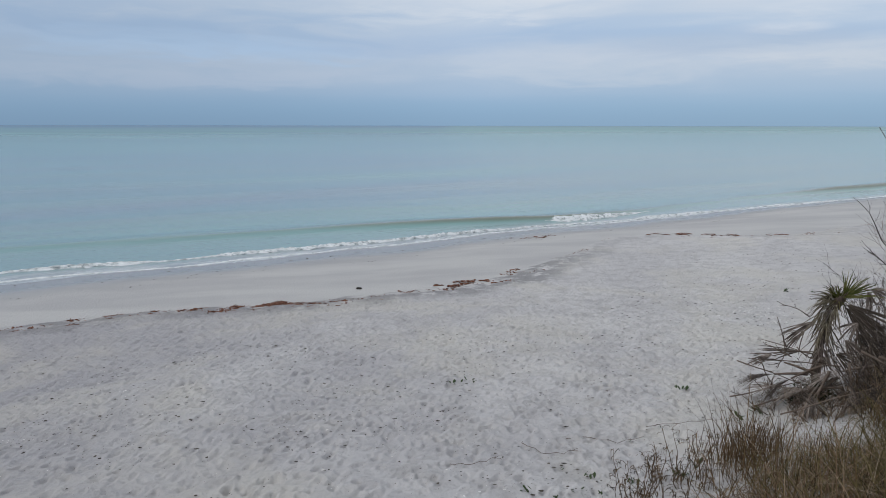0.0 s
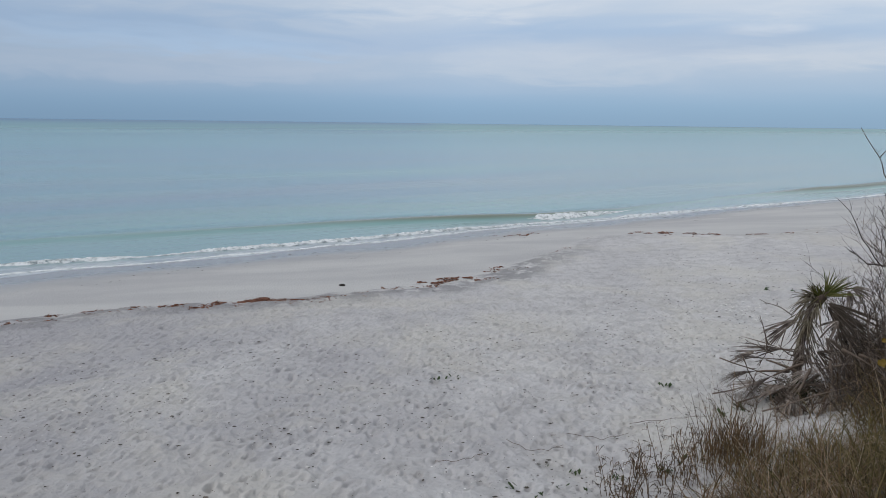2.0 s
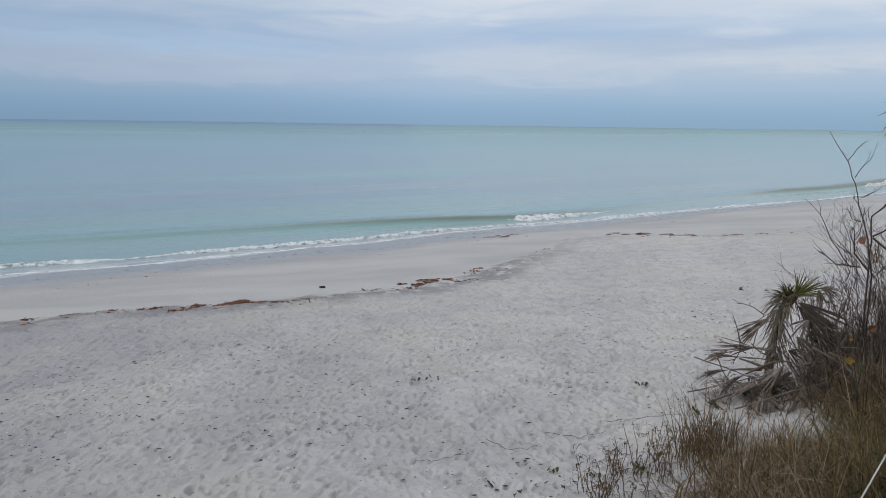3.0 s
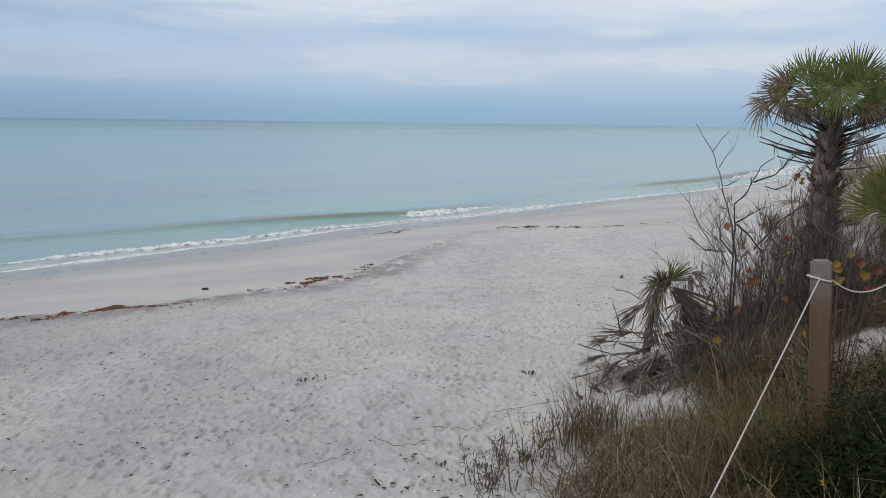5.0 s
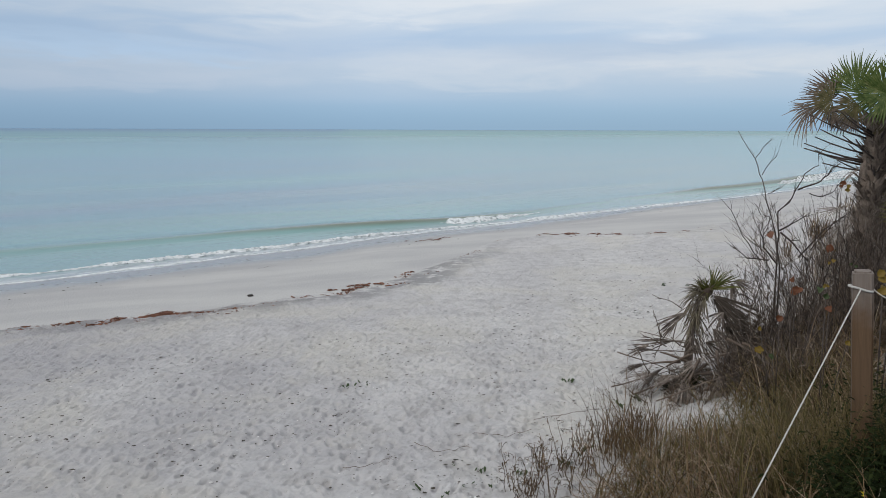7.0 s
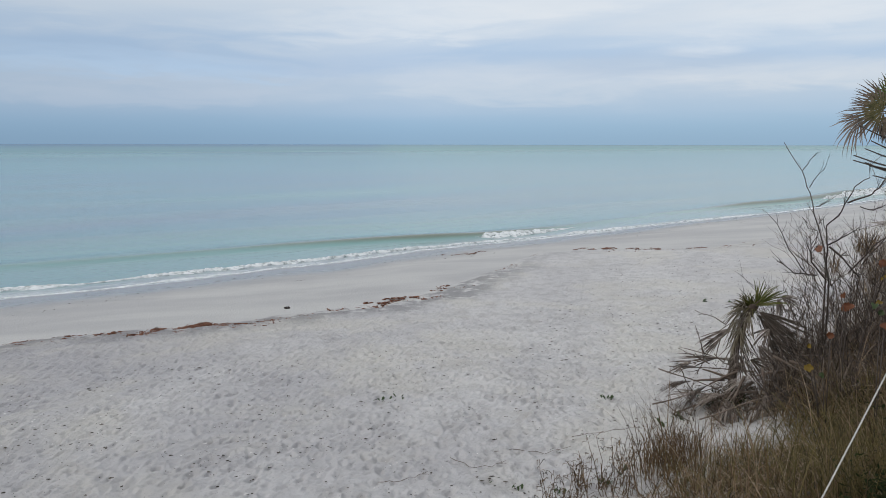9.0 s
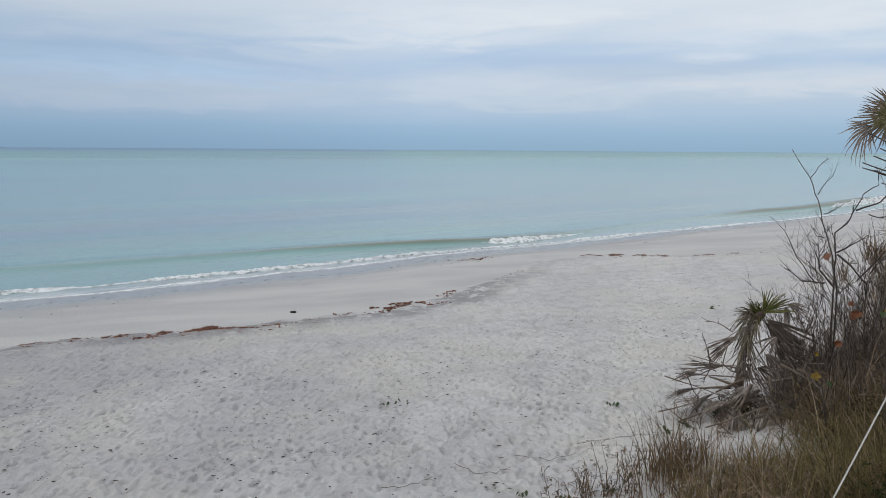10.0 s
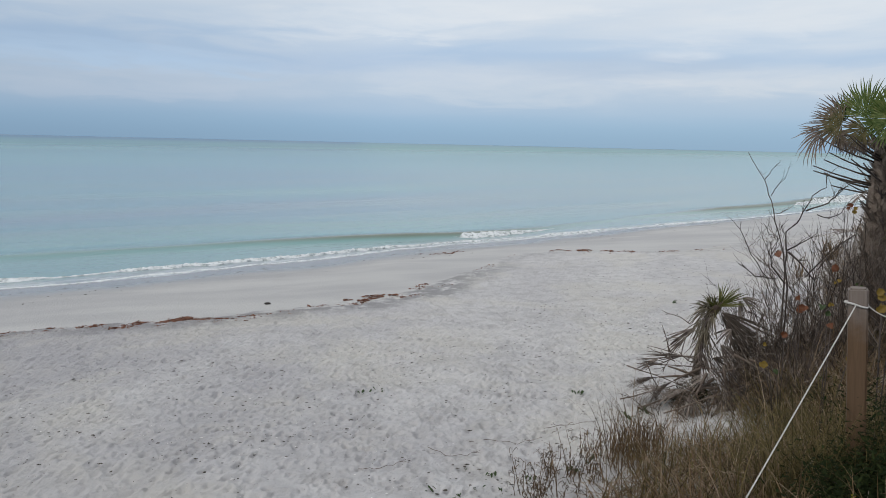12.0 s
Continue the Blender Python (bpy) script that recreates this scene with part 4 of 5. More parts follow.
def palmetto():
    rng = random.Random(12)
    x, y = 5.30, 5.02
    z0 = gz(x, y) - 0.03
    p = thing("palmetto", "low saw palmetto with yellow-green fan leaves", "palmetto", (x, y, z0))
    part("stem", Shape().tube([(0, 0, -0.02), (0.02, 0.01, 0.2), (0, 0, 0.45)], [0.06, 0.055, 0.04], 9).mesh("stem", BARK_DARK), p)
    for az, elv, roll, st, R in ((310, 74, -50, 0.70, 0.54), (350, 84, 10, 0.76, 0.54), (41, 80, 0, 0.70, 0.56), (90, 72, 30, 0.68, 0.52), (215, 66, 0, 0.62, 0.5), (285, 66, -40, 0.6, 0.48), (140, 66, 50, 0.56, 0.46), (325, 60, -60, 0.66, 0.44)):
        frond(p, Vector((0, 0, 0.42)), az, elv, roll, st, R, FROND_YELLOW, FROND_YELLOW, rng, 30, 95, 0.06, -8, label="yellow-green fan leaf", width=0.010)


# ---- bare shrubs ----
def twig_tree(sh, start, way, length, radius, depth, rng, bend=0.25, forks=3):
    """A crooked branch with side twigs, into one shape."""
    pts, p, d = [Vector(start)], Vector(start), Vector(way).normalized()
    n = 5
    for _ in range(n):
        d = (d + Vector((rng.uniform(-1, 1), rng.uniform(-1, 1), rng.uniform(-0.6, 0.9))) * bend).normalized()
        p = p + d * (length / n)
        pts.append(p.copy())
    sh.tube(pts, [radius * (1 - 0.75 * i / n) for i in range(n + 1)], 4 if depth < 2 else 5)
    if depth > 0:
        for _ in range(forks):
            i = rng.randint(1, n - 1)
            e = (pts[i + 1] - pts[i]).normalized()
            e = (e + Vector((rng.uniform(-1, 1), rng.uniform(-1, 1), rng.uniform(-0.3, 0.8)))).normalized()
            twig_tree(sh, pts[i], e, length * rng.uniform(0.35, 0.6), radius * 0.55, depth - 1, rng, bend, forks)


def limb(points, r0, r1, rng, twigs=0, twig_len=0.2):
    """A limb through a few bends, with short side twigs."""
    P = [Vector(p) for p in points]
    fine = []
    for a, b in zip(P, P[1:]):
        for q in (0, 0.33, 0.67):
            fine.append(a.lerp(b, q) + Vector((rng.uniform(-1, 1), rng.uniform(-1, 1), rng.uniform(-1, 1))) * 0.008)
    fine.append(P[-1])
    n = len(fine)
    sh = Shape().tube(fine, [r0 + (r1 - r0) * i / (n - 1) for i in range(n)], 6)
    for _ in range(twigs):
        i = rng.randint(n // 4, n - 2)
        d = (fine[i + 1] - fine[i]).normalized()
        d = (d + Vector((rng.uniform(-1, 1), rng.uniform(-1, 1), rng.uniform(-0.2, 0.7))) * 0.9).normalized()
        twig_tree(sh, fine[i], d, twig_len * rng.uniform(0.6, 1.3), r1 * 1.1, 1, rng, 0.2, 2)
    return sh


def tall_shrub():
    rng = random.Random(21)
    bx, by = 4.60, 6.63
    z0 = gz(bx, by) - 0.04
    ob = thing("bare_shrub", "leafless grey shrub with crooked dark branches", "shrub", (bx, by, z0))
    ax, h = view_axes(32), 2.45 - z0
    # across, up from the fork, towards the camera, fitted to its view; the thickness at both ends; how many twigs
    for line, r0, r1, n in (
            (((0.04, -h, 0.0), (0.03, -0.04, 0.0), (-0.04, 0.32, -0.05), (-0.11, 0.55, -0.12), (-0.20, 0.87, -0.18), (-0.29, 1.09, -0.26), (-0.48, 1.39, -0.36)), 0.009, 0.0035, 3),
            (((-0.29, 1.09, -0.25), (-0.24, 1.17, -0.24), (-0.18, 1.27, -0.22)), 0.005, 0.002, 2), (((-0.21, 0.93, -0.20), (-0.15, 1.04, -0.18), (-0.08, 1.13, -0.17)), 0.005, 0.002, 2),
            (((-0.14, 0.73, -0.18), (-0.05, 0.78, -0.15), (0.04, 0.86, -0.12)), 0.005, 0.002, 3), (((-0.11, 0.50, -0.1), (-0.19, 0.52, -0.05), (-0.26, 0.64, 0.0)), 0.005, 0.002, 2),
            (((0.02, -h * 0.9, 0.04), (0.0, 0.0, 0.04), (-0.01, 0.32, 0.05), (-0.03, 0.57, 0.06), (0.07, 0.67, 0.05), (0.13, 0.83, 0.04), (0.19, 0.96, 0.02), (0.30, 1.05, 0.0), (0.31, 1.22, -0.02)), 0.0095, 0.0035, 6),
            (((0.14, 0.80, 0.04), (0.30, 0.87, 0.05), (0.39, 0.96, 0.06), (0.42, 1.02, 0.06), (0.50, 1.07, 0.05)), 0.009, 0.003, 6),
            (((0.0, 0.37, 0.05), (0.11, 0.45, 0.08), (0.25, 0.57, 0.1)), 0.009, 0.003, 4), (((0.01, 0.36, 0.05), (0.14, 0.24, 0.08), (0.28, 0.08, 0.1)), 0.012, 0.006, 4),
            (((-0.01, 0.02, 0.06), (-0.14, 0.20, 0.10), (-0.17, 0.45, 0.12)), 0.010, 0.004, 5), (((-0.17, 0.28, 0.12), (-0.11, 0.42, 0.10), (-0.10, 0.66, 0.08)), 0.005, 0.002, 3),
            (((-0.16, 0.05, 0.1), (-0.36, 0.30, 0.05), (-0.48, 0.56, 0.0), (-0.64, 0.70, -0.05)), 0.006, 0.0025, 2),
            (((-0.08, 0.08, 0.15), (-0.28, 0.08, 0.16), (-0.46, 0.19, 0.15)), 0.009, 0.003, 9), (((0.24, 0.77, 0.05), (0.36, 0.73, 0.06), (0.46, 0.79, 0.05), (0.55, 0.95, 0.02)), 0.006, 0.002, 8),
            (((0.2, 0.1, 0.0), (0.40, 0.40, 0.0), (0.62, 0.58, 0.0), (0.66, 0.75, 0.0)), 0.008, 0.003, 9), (((0.3, 0.2, 0.1), (0.50, 0.52, 0.1), (0.48, 0.80, 0.1)), 0.006, 0.002, 9)):
        pts = [ax[0] * a + ax[1] * (h + b) + ax[2] * c for a, b, c in line]
        part("branch", limb(pts, r0, r1, rng, n, 0.17).mesh("branch", TWIG_DARK), ob)
    sh = Shape()
    for _ in range(3):
        c = ax[0] * (-0.10 + rng.uniform(-0.03, 0.03)) + ax[1] * (h + 0.34 + rng.uniform(-0.02, 0.02)) + ax[2] * 0.13
        sh.disc(c, (rng.uniform(-1, 1), rng.uniform(-1, 0), 0.6), 0.032, rng=rng)
    part("leaf", sh.mesh("leaf", WEED), ob, "withered red-brown leaf")
    return ob


def low_shrub(x, y, height, spread, n, seed, label="tangle of bare grey twigs in dune scrub"):
    rng = random.Random(seed)
    z0 = gz(x, y) - 0.04
    ob = thing("twiggy_shrub", label, "shrub", (x, y, z0), "scrub on the dune")
    for i in range(n):
        sh = Shape()
        a = rng.uniform(0, 2 * math.pi)
        d = Vector((math.cos(a) * spread, math.sin(a) * spread, 1))
        twig_tree(sh, (0.07 * math.cos(a), 0.07 * math.sin(a), 0), d, height * rng.uniform(0.7, 1.2), 0.007, 2, rng, 0.28, 4)
        part("branch", sh.mesh("branch", TWIG_DARK if seed % 5 == 0 else TWIG), ob)


cabbage_palm(), small_palm(), palmetto(), tall_shrub()
for i, (x, y, h, sp, n) in enumerate(((4.45, 6.15, 0.65, 0.7, 8), (4.9, 6.25, 0.7, 0.7, 8), (5.25, 6.75, 1.0, 0.5, 9), (5.5, 6.45, 0.9, 0.6, 9), (4.3, 6.2, 0.4, 1.1, 7),
                                      (4.55, 5.7, 0.55, 0.9, 7), (5.3, 6.0, 0.75, 0.7, 8), (5.8, 6.2, 0.75, 0.7, 8), (3.95, 6.0, 0.45, 1.0, 7), (5.6, 7.2, 1.05, 0.5, 8), (6.4, 6.3, 0.8, 0.7, 6),
                                      (3.6, 6.1, 0.40, 1.2, 7), (4.2, 5.5, 0.45, 1.0, 6), (6.3, 7.5, 1.1, 0.5, 6), (4.7, 6.6, 0.7, 0.6, 8), (5.05, 6.5, 0.8, 0.6, 8), (5.1, 5.7, 0.6, 0.8, 7),
                                      (3.35, 6.5, 0.40, 1.5, 6), (3.15, 6.35, 0.32, 1.8, 6), (3.5, 6.65, 0.45, 1.2, 6), (3.7, 5.7, 0.4, 1.1, 6), (3.35, 5.85, 0.3, 1.4, 5), (5.25, 6.9, 1.45, 0.35, 8), (5.5, 6.8, 1.35, 0.4, 9), (5.05, 6.7, 1.1, 0.45, 8), (4.55, 7.05, 0.95, 0.5, 10), (4.5, 6.6, 0.8, 0.6, 9), (4.75, 7.0, 0.9, 0.55, 9), (4.4, 6.35, 0.6, 0.8, 9), (4.65, 6.5, 0.9, 0.6, 9), (4.8, 6.75, 1.0, 0.6, 9), (3.72, 6.45, 0.3, 1.3, 8), (3.9, 6.3, 0.3, 1.3, 8), (3.5, 6.4, 0.28, 1.5, 8), (4.15, 6.3, 0.4, 1.1, 8),
                                      (5.35, 6.15, 1.15, 0.5, 12), (5.6, 6.45, 1.2, 0.5, 12), (5.2, 6.35, 1.2, 0.55, 11), (5.75, 6.05, 0.95, 0.6, 11), (5.45, 5.8, 0.85, 0.7, 10),
                                      (4.30, 6.95, 0.55, 0.9, 11), (4.45, 6.80, 0.6, 0.9, 11), (4.28, 6.55, 0.45, 1.1, 10), (4.42, 6.3, 0.5, 1.1, 10), (4.2, 6.0, 0.45, 1.2, 10), (4.0, 5.8, 0.4, 1.3, 10), (4.55, 6.0, 0.5, 1.1, 10))):
    low_shrub(x, y, h, sp, n, 100 + i)


# ---- sea grape with autumn leaves ----
def sea_grape(base, leaves, label, seed):
    rng = random.Random(seed)
    z0 = gz(*base) - 0.03
    ob = thing("sea_grape", label, "shrub", (*base, z0), "sea grape seedlings")
    for (x, y, z), r, mat in leaves:
        p = Vector((x - base[0], y - base[1], z - z0))
        foot = Vector((p.x * 0.2, p.y * 0.2, 0))
        stem = Shape().tube([foot, foot.lerp(p, 0.5) + Vector((0, 0, 0.06)), p], [0.005, 0.004, 0.0025], 5)
        part("stem", stem.mesh("stem", TWIG_DARK), ob)
        for k in range(rng.choice((1, 2, 2))):
            c = p + Vector((rng.uniform(-0.04, 0.04), rng.uniform(-0.04, 0.04), rng.uniform(-0.03, 0.05))) * (1 if k else 0)
            n = Vector((-0.6 + rng.uniform(-0.5, 0.5), -0.7 + rng.uniform(-0.4, 0.4), rng.uniform(0.0, 0.7)))
            part("leaf", Shape().disc(c, n, r * rng.uniform(0.34, 0.58), 13, 0.28, 0.0, rng, 0.9).mesh("leaf", mat), ob)


sea_grape((4.05, 5.50), [((4.06, 5.55, 2.53), 0.055, LEAF_ORANGE), ((4.09, 5.53, 2.44), 0.07, LEAF_ORANGE), ((4.40, 5.56, 2.82), 0.06, LEAF_ORANGE), ((4.28, 5.42, 2.50), 0.04, LEAF_YELLOW)], "sea grape seedling with rust-orange round leaves", 31)
sea_grape((3.65, 5.05), [((3.60, 5.02, 2.34), 0.065, LEAF_ORANGE), ((3.33, 4.84, 2.13), 0.06, LEAF_YELLOW), ((3.56, 5.02, 2.02), 0.04, LEAF_GREEN), ((3.42, 5.0, 2.26), 0.035, LEAF_YELLOW)], "sea grape seedling with a bright yellow leaf", 32)
sea_grape((3.42, 4.2), [((3.38, 4.20, 2.72), 0.045, LEAF_GREEN), ((3.40, 4.18, 2.63), 0.06, LEAF_ORANGE), ((3.52, 4.12, 2.40), 0.04, LEAF_YELLOW)], "sea grape seedling with dull yellow and rust leaves", 36)
sea_grape((3.62, 3.9), [((3.48, 3.81, 2.92), 0.05, LEAF_YELLOW), ((3.47, 3.80, 2.84), 0.05, LEAF_YELLOW), ((3.76, 3.96, 2.93), 0.06, LEAF_ORANGE), ((3.80, 3.94, 2.84), 0.06, LEAF_YELLOW),
                        ((3.86, 3.9, 2.88), 0.06, LEAF_ORANGE), ((3.6, 3.85, 3.0), 0.04, LEAF_YELLOW), ((3.72, 3.8, 2.78), 0.05, LEAF_ORANGE)], "sea grape with yellow and orange round leaves", 33)
sea_grape((5.0, 6.2), [((5.03, 6.33, 3.30), 0.05, LEAF_ORANGE), ((5.10, 6.33, 3.26), 0.05, LEAF_YELLOW), ((4.7, 5.9, 2.62), 0.04, LEAF_YELLOW), ((4.85, 5.85, 2.6), 0.04, LEAF_GREEN)], "sea grape with two brown-yellow leaves", 35)


# ---- grass, joined as stuff ----
def blades(name, label, n, place, length, width, mat, seed, arch=0.6, clump=0.0, leans=(0.1, 0.55)):
    rng = random.Random(seed)
    V, F = [], []
    made, c = 0, None
    while made < n:
        if clump and (c is None or rng.random() < 1 / clump):
            c = place(rng)
        q = (c[0] + rng.gauss(0, 0.07), c[1] + rng.gauss(0, 0.07)) if clump else place(rng)[:2]
        if q is None:
            continue
        x, y = q
        z = gz(x, y) - 0.02
        L = rng.uniform(*length) * (0.50 + 0.70 * c[2] if clump and len(c) > 2 else 1)
        a = rng.uniform(0, 2 * math.pi)
        lean = rng.uniform(*leans) ** 1.5
        out = Vector((math.cos(a), math.sin(a), 0))
        side = Vector((-math.sin(a), math.cos(a), 0))
        w = width * rng.uniform(0.6, 1.3)
        bow, tilt, curl = arch * rng.uniform(0.25, 1.6), math.atan(lean), rng.gauss(0, 0.25)
        k = len(V)
        p = Vector((x, y, z))
        for i, t in enumerate((0, 0.25, 0.45, 0.62, 0.77, 0.89, 1.0)):
            if i:
                turn = tilt + bow * t ** 1.3
                p = p + (out * math.sin(turn) + side * (curl * t) + Vector((0, 0, math.cos(turn)))) * (L * (t - last))
            last, ww = t, w * (1, 0.95, 0.85, 0.7, 0.5, 0.3, 0.05)[i]
            V.append(p - side * ww), V.append(p + side * ww)
        for i in range(6):
            F.append((k + 2 * i, k + 2 * i + 1, k + 2 * i + 3, k + 2 * i + 2))
        made += 1
    ob = new(name, mesh(name, V, F, mat))
    return tagged(ob, label, "grass", kind="stuff")


def bare(x, y):
    """Open sand between the tussocks, cleared in strips along the camera's line of sight."""
    for cx, cy, w, a, b in BARE:
        u, v = (x - cx) * 0.47 + (y - cy) * 0.88, (x - cx) * 0.88 - (y - cy) * 0.47
        if abs(v) < w and a < u < b:
            return True
    return False


def dune_place(x0, x1, y0, y1, u0, u1, patch=0.0, seed=77):
    def pick(rng):
        while True:
            x, y = rng.uniform(x0, x1), rng.uniform(y0, y1)
            u = float(dune_depth(x, y))
            if u0 < u < u1 and float(value_noise(x, y, 0.7, seed)) > patch - 0.8 * max(0, u - 1.0):
                if math.hypot(x - 0.2, y + 0.2) > 2.5 and (x > 2.5 or u > 0.6) and math.hypot(x - 2.62, y - 2.46) > (0.38 if seed == 80 else 0.52) and not bare(x, y):
                    return x, y, rng.random()
    return pick


RUST = organic("rust_grass", [(0.0, (0.03, 0.02, 0.010)), (0.5, (0.115, 0.071, 0.036)), (0.85, (0.235, 0.16, 0.088)), (1.0, (0.42, 0.34, 0.22))], 1.5, through_light=0.2)
STEMS = organic("brown_stem", [(0.15, (0.025, 0.017, 0.011)), (0.5, (0.105, 0.068, 0.038)), (0.75, (0.225, 0.155, 0.095)), (0.95, (0.44, 0.345, 0.23))], 2)
blades("dune_grass", "tangled green and brown dune grass", 9000, dune_place(1.3, 7.5, 0.6, 8.0, 0.5, 6, -0.4), (0.25, 0.62), 0.0036, GRASS, 41, 1.7, 16, (0.1, 1.4))
blades("dry_grass", "dry straw-coloured dune grass", 8500, dune_place(1.5, 7.0, 1.0, 8.0, 0.35, 4.5, -0.3, 78), (0.2, 0.58), 0.0030, STRAW, 42, 1.9, 9, (0.1, 1.6))
blades("green_grass", "long olive-green arching grass round a wooden post", 6500, dune_place(1.8, 4.8, 1.6, 5.4, 0.5, 6, -0.4, 80), (0.3, 0.62), 0.0032, OLIVE, 45, 1.6, 10, (0.1, 1.3))
blades("scrub_twigs", "fine grey-brown twigs tangled through the scrub", 6000, dune_place(2.8, 7.2, 5.2, 8.2, 0.35, 5, -0.5, 81), (0.2, 0.62), 0.0032, TWIG, 46, 1.0, 9, (0.2, 1.8))
blades("scrub_leaves", "yellow-brown withered leaves among the scrub", 2800, dune_place(3.6, 6.2, 4.4, 7.0, 0.5, 5, -0.3, 87), (0.15, 0.45), 0.008, GRASS, 52, 1.8, 12, (0.3, 1.3))
blades("scrub_green", "olive leaves and grass grown through the scrub", 2600, dune_place(3.4, 6.0, 4.0, 6.6, 0.6, 5, -0.3, 89), (0.15, 0.5), 0.0055, OLIVE, 56, 1.6, 14, (0.2, 1.3))
blades("scrub_stems", "thin brown stems tangled in the scrub", 3800, dune_place(3.9, 6.6, 4.6, 7.4, 0.5, 5, -0.6, 84), (0.3, 0.80), 0.0030, STEMS, 48, 1.2, 5, (0.2, 1.9))
blades("arching_grass", "long pale arching blades over the dune grass", 900, dune_place(1.8, 5.5, 1.6, 6.2, 0.6, 5, -0.9, 85), (0.45, 0.85), 0.0026, STRAW, 49, 1.7, 3, (0.0, 0.7))
blades("near_arches", "pale wiry blades arched over the dune edge", 420, dune_place(1.8, 3.1, 2.3, 4.6, 0.5, 5, -0.9, 88), (0.4, 0.8), 0.0022, STRAW, 55, 2.0, 3, (0.0, 0.9))
blades("pale_tuft", "tuft of pale blades arched to the ground", 46, lambda rng: (rng.gauss(2.16, 0.10), rng.gauss(2.62, 0.10), 0.9), (0.45, 0.75), 0.0024, STRAW, 53, 2.0)
blades("post_grass", "fine soft green grass round the foot of a post", 1500, lambda rng: (rng.gauss(2.70, 0.20), rng.gauss(2.95, 0.16), 0.8), (0.40, 0.70), 0.0019, OLIVE, 50, 0.9, 9)
blades("back_grass", "dune grass further along the dune", 5500, dune_place(1.0, 11, -6, 6, 1.2, 12, 0.1, 86), (0.25, 0.6), 0.0045, GRASS, 51, 1.1, 16, (0.1, 1.0))
blades("far_grass", "brown grass on the dune beyond the palm", 6000, dune_place(5, 26, 4, 32, 0.3, 9, -0.2, 79), (0.3, 0.8), 0.006, GRASS, 43, 0.7, 30)
blades("plant_litter", "dead stems and leaves lying on the dune", 10500, dune_place(1.4, 7.2, 0.8, 8.2, 0.2, 5.5, -0.7, 82), (0.05, 0.18), 0.0045, TWIG, 47, 1.9)
blades("green_stalks", "two tall straight yellow-green grass stalks", 4, lambda rng: (rng.gauss(2.02, 0.02), rng.gauss(2.86, 0.02), 1.0), (0.74, 0.84), 0.0034, OLIVE, 54, 0.03, 0.0, (0.0, 0.06))


def edge_place(rng):
    q = rng.random()
    return 2.26 + rng.gauss(0, 0.15) + 0.3 * q, 4.86 + rng.gauss(0, 0.22) + 0.35 * q, rng.random()


blades("tall_grass", "rust-brown grass at the foot of the dune", 330, edge_place, (0.25, 0.85), 0.0030, RUST, 44, 0.6, 9, (0.0, 0.5))


# ---- dry weeds along the foot of the dune ----
def dry_weed(x, y, h, seed):
    rng = random.Random(seed)
    ob = thing("dry_weed", "thin dry weed stalk with curled leaves on sand", "weed", (x, y, gz(x, y) - 0.02), "dry weeds by the dune")
    for _ in range(rng.choice((2, 3, 4))):
        lean = Vector((rng.uniform(-0.35, 0.35), rng.uniform(-0.35, 0.35), 1)).normalized()
        hh = h * rng.uniform(0.6, 1.1)
        o = Vector((rng.uniform(-0.04, 0.04), rng.uniform(-0.04, 0.04), 0))
        pts = [o + lean * hh * q + Vector((rng.uniform(-1, 1), rng.uniform(-1, 1), 0)) * 0.012 for q in (0, 0.25, 0.5, 0.75, 1)]
        sh = Shape().tube(pts, [0.0035, 0.003, 0.0028, 0.0022, 0.0014], 4)
        for _ in range(int(9 * hh / 0.35)):
            i = rng.randint(1, 3)
            p = pts[i].lerp(pts[i + 1], rng.random())
            a = rng.uniform(0, 6.28)
            d = Vector((math.cos(a), math.sin(a), 0.6))
            L = rng.uniform(0.04, 0.09)
            sh.strip([p, p + d * L * 0.5, p + d * L * 0.8 + Vector((0, 0, -0.012)), p + d * L * rng.uniform(0.6, 1) - Vector((0, 0, rng.uniform(0.02, 0.06)))], [0.0012, 0.0036, 0.003, 0.001], (-math.sin(a), math.cos(a), 0), 0.5)
        part("stalk", sh.mesh("stalk", STEMS), ob)


_r = random.Random(55)
for i in range(36):
    q = _r.random() ** 0.8
    x = 1.12 + 1.45 * q + _r.gauss(0, 0.13)
    y = 4.38 + 0.85 * q + _r.gauss(0, 0.20)
    dry_weed(x, y, _r.uniform(0.18, 0.46), 500 + i)


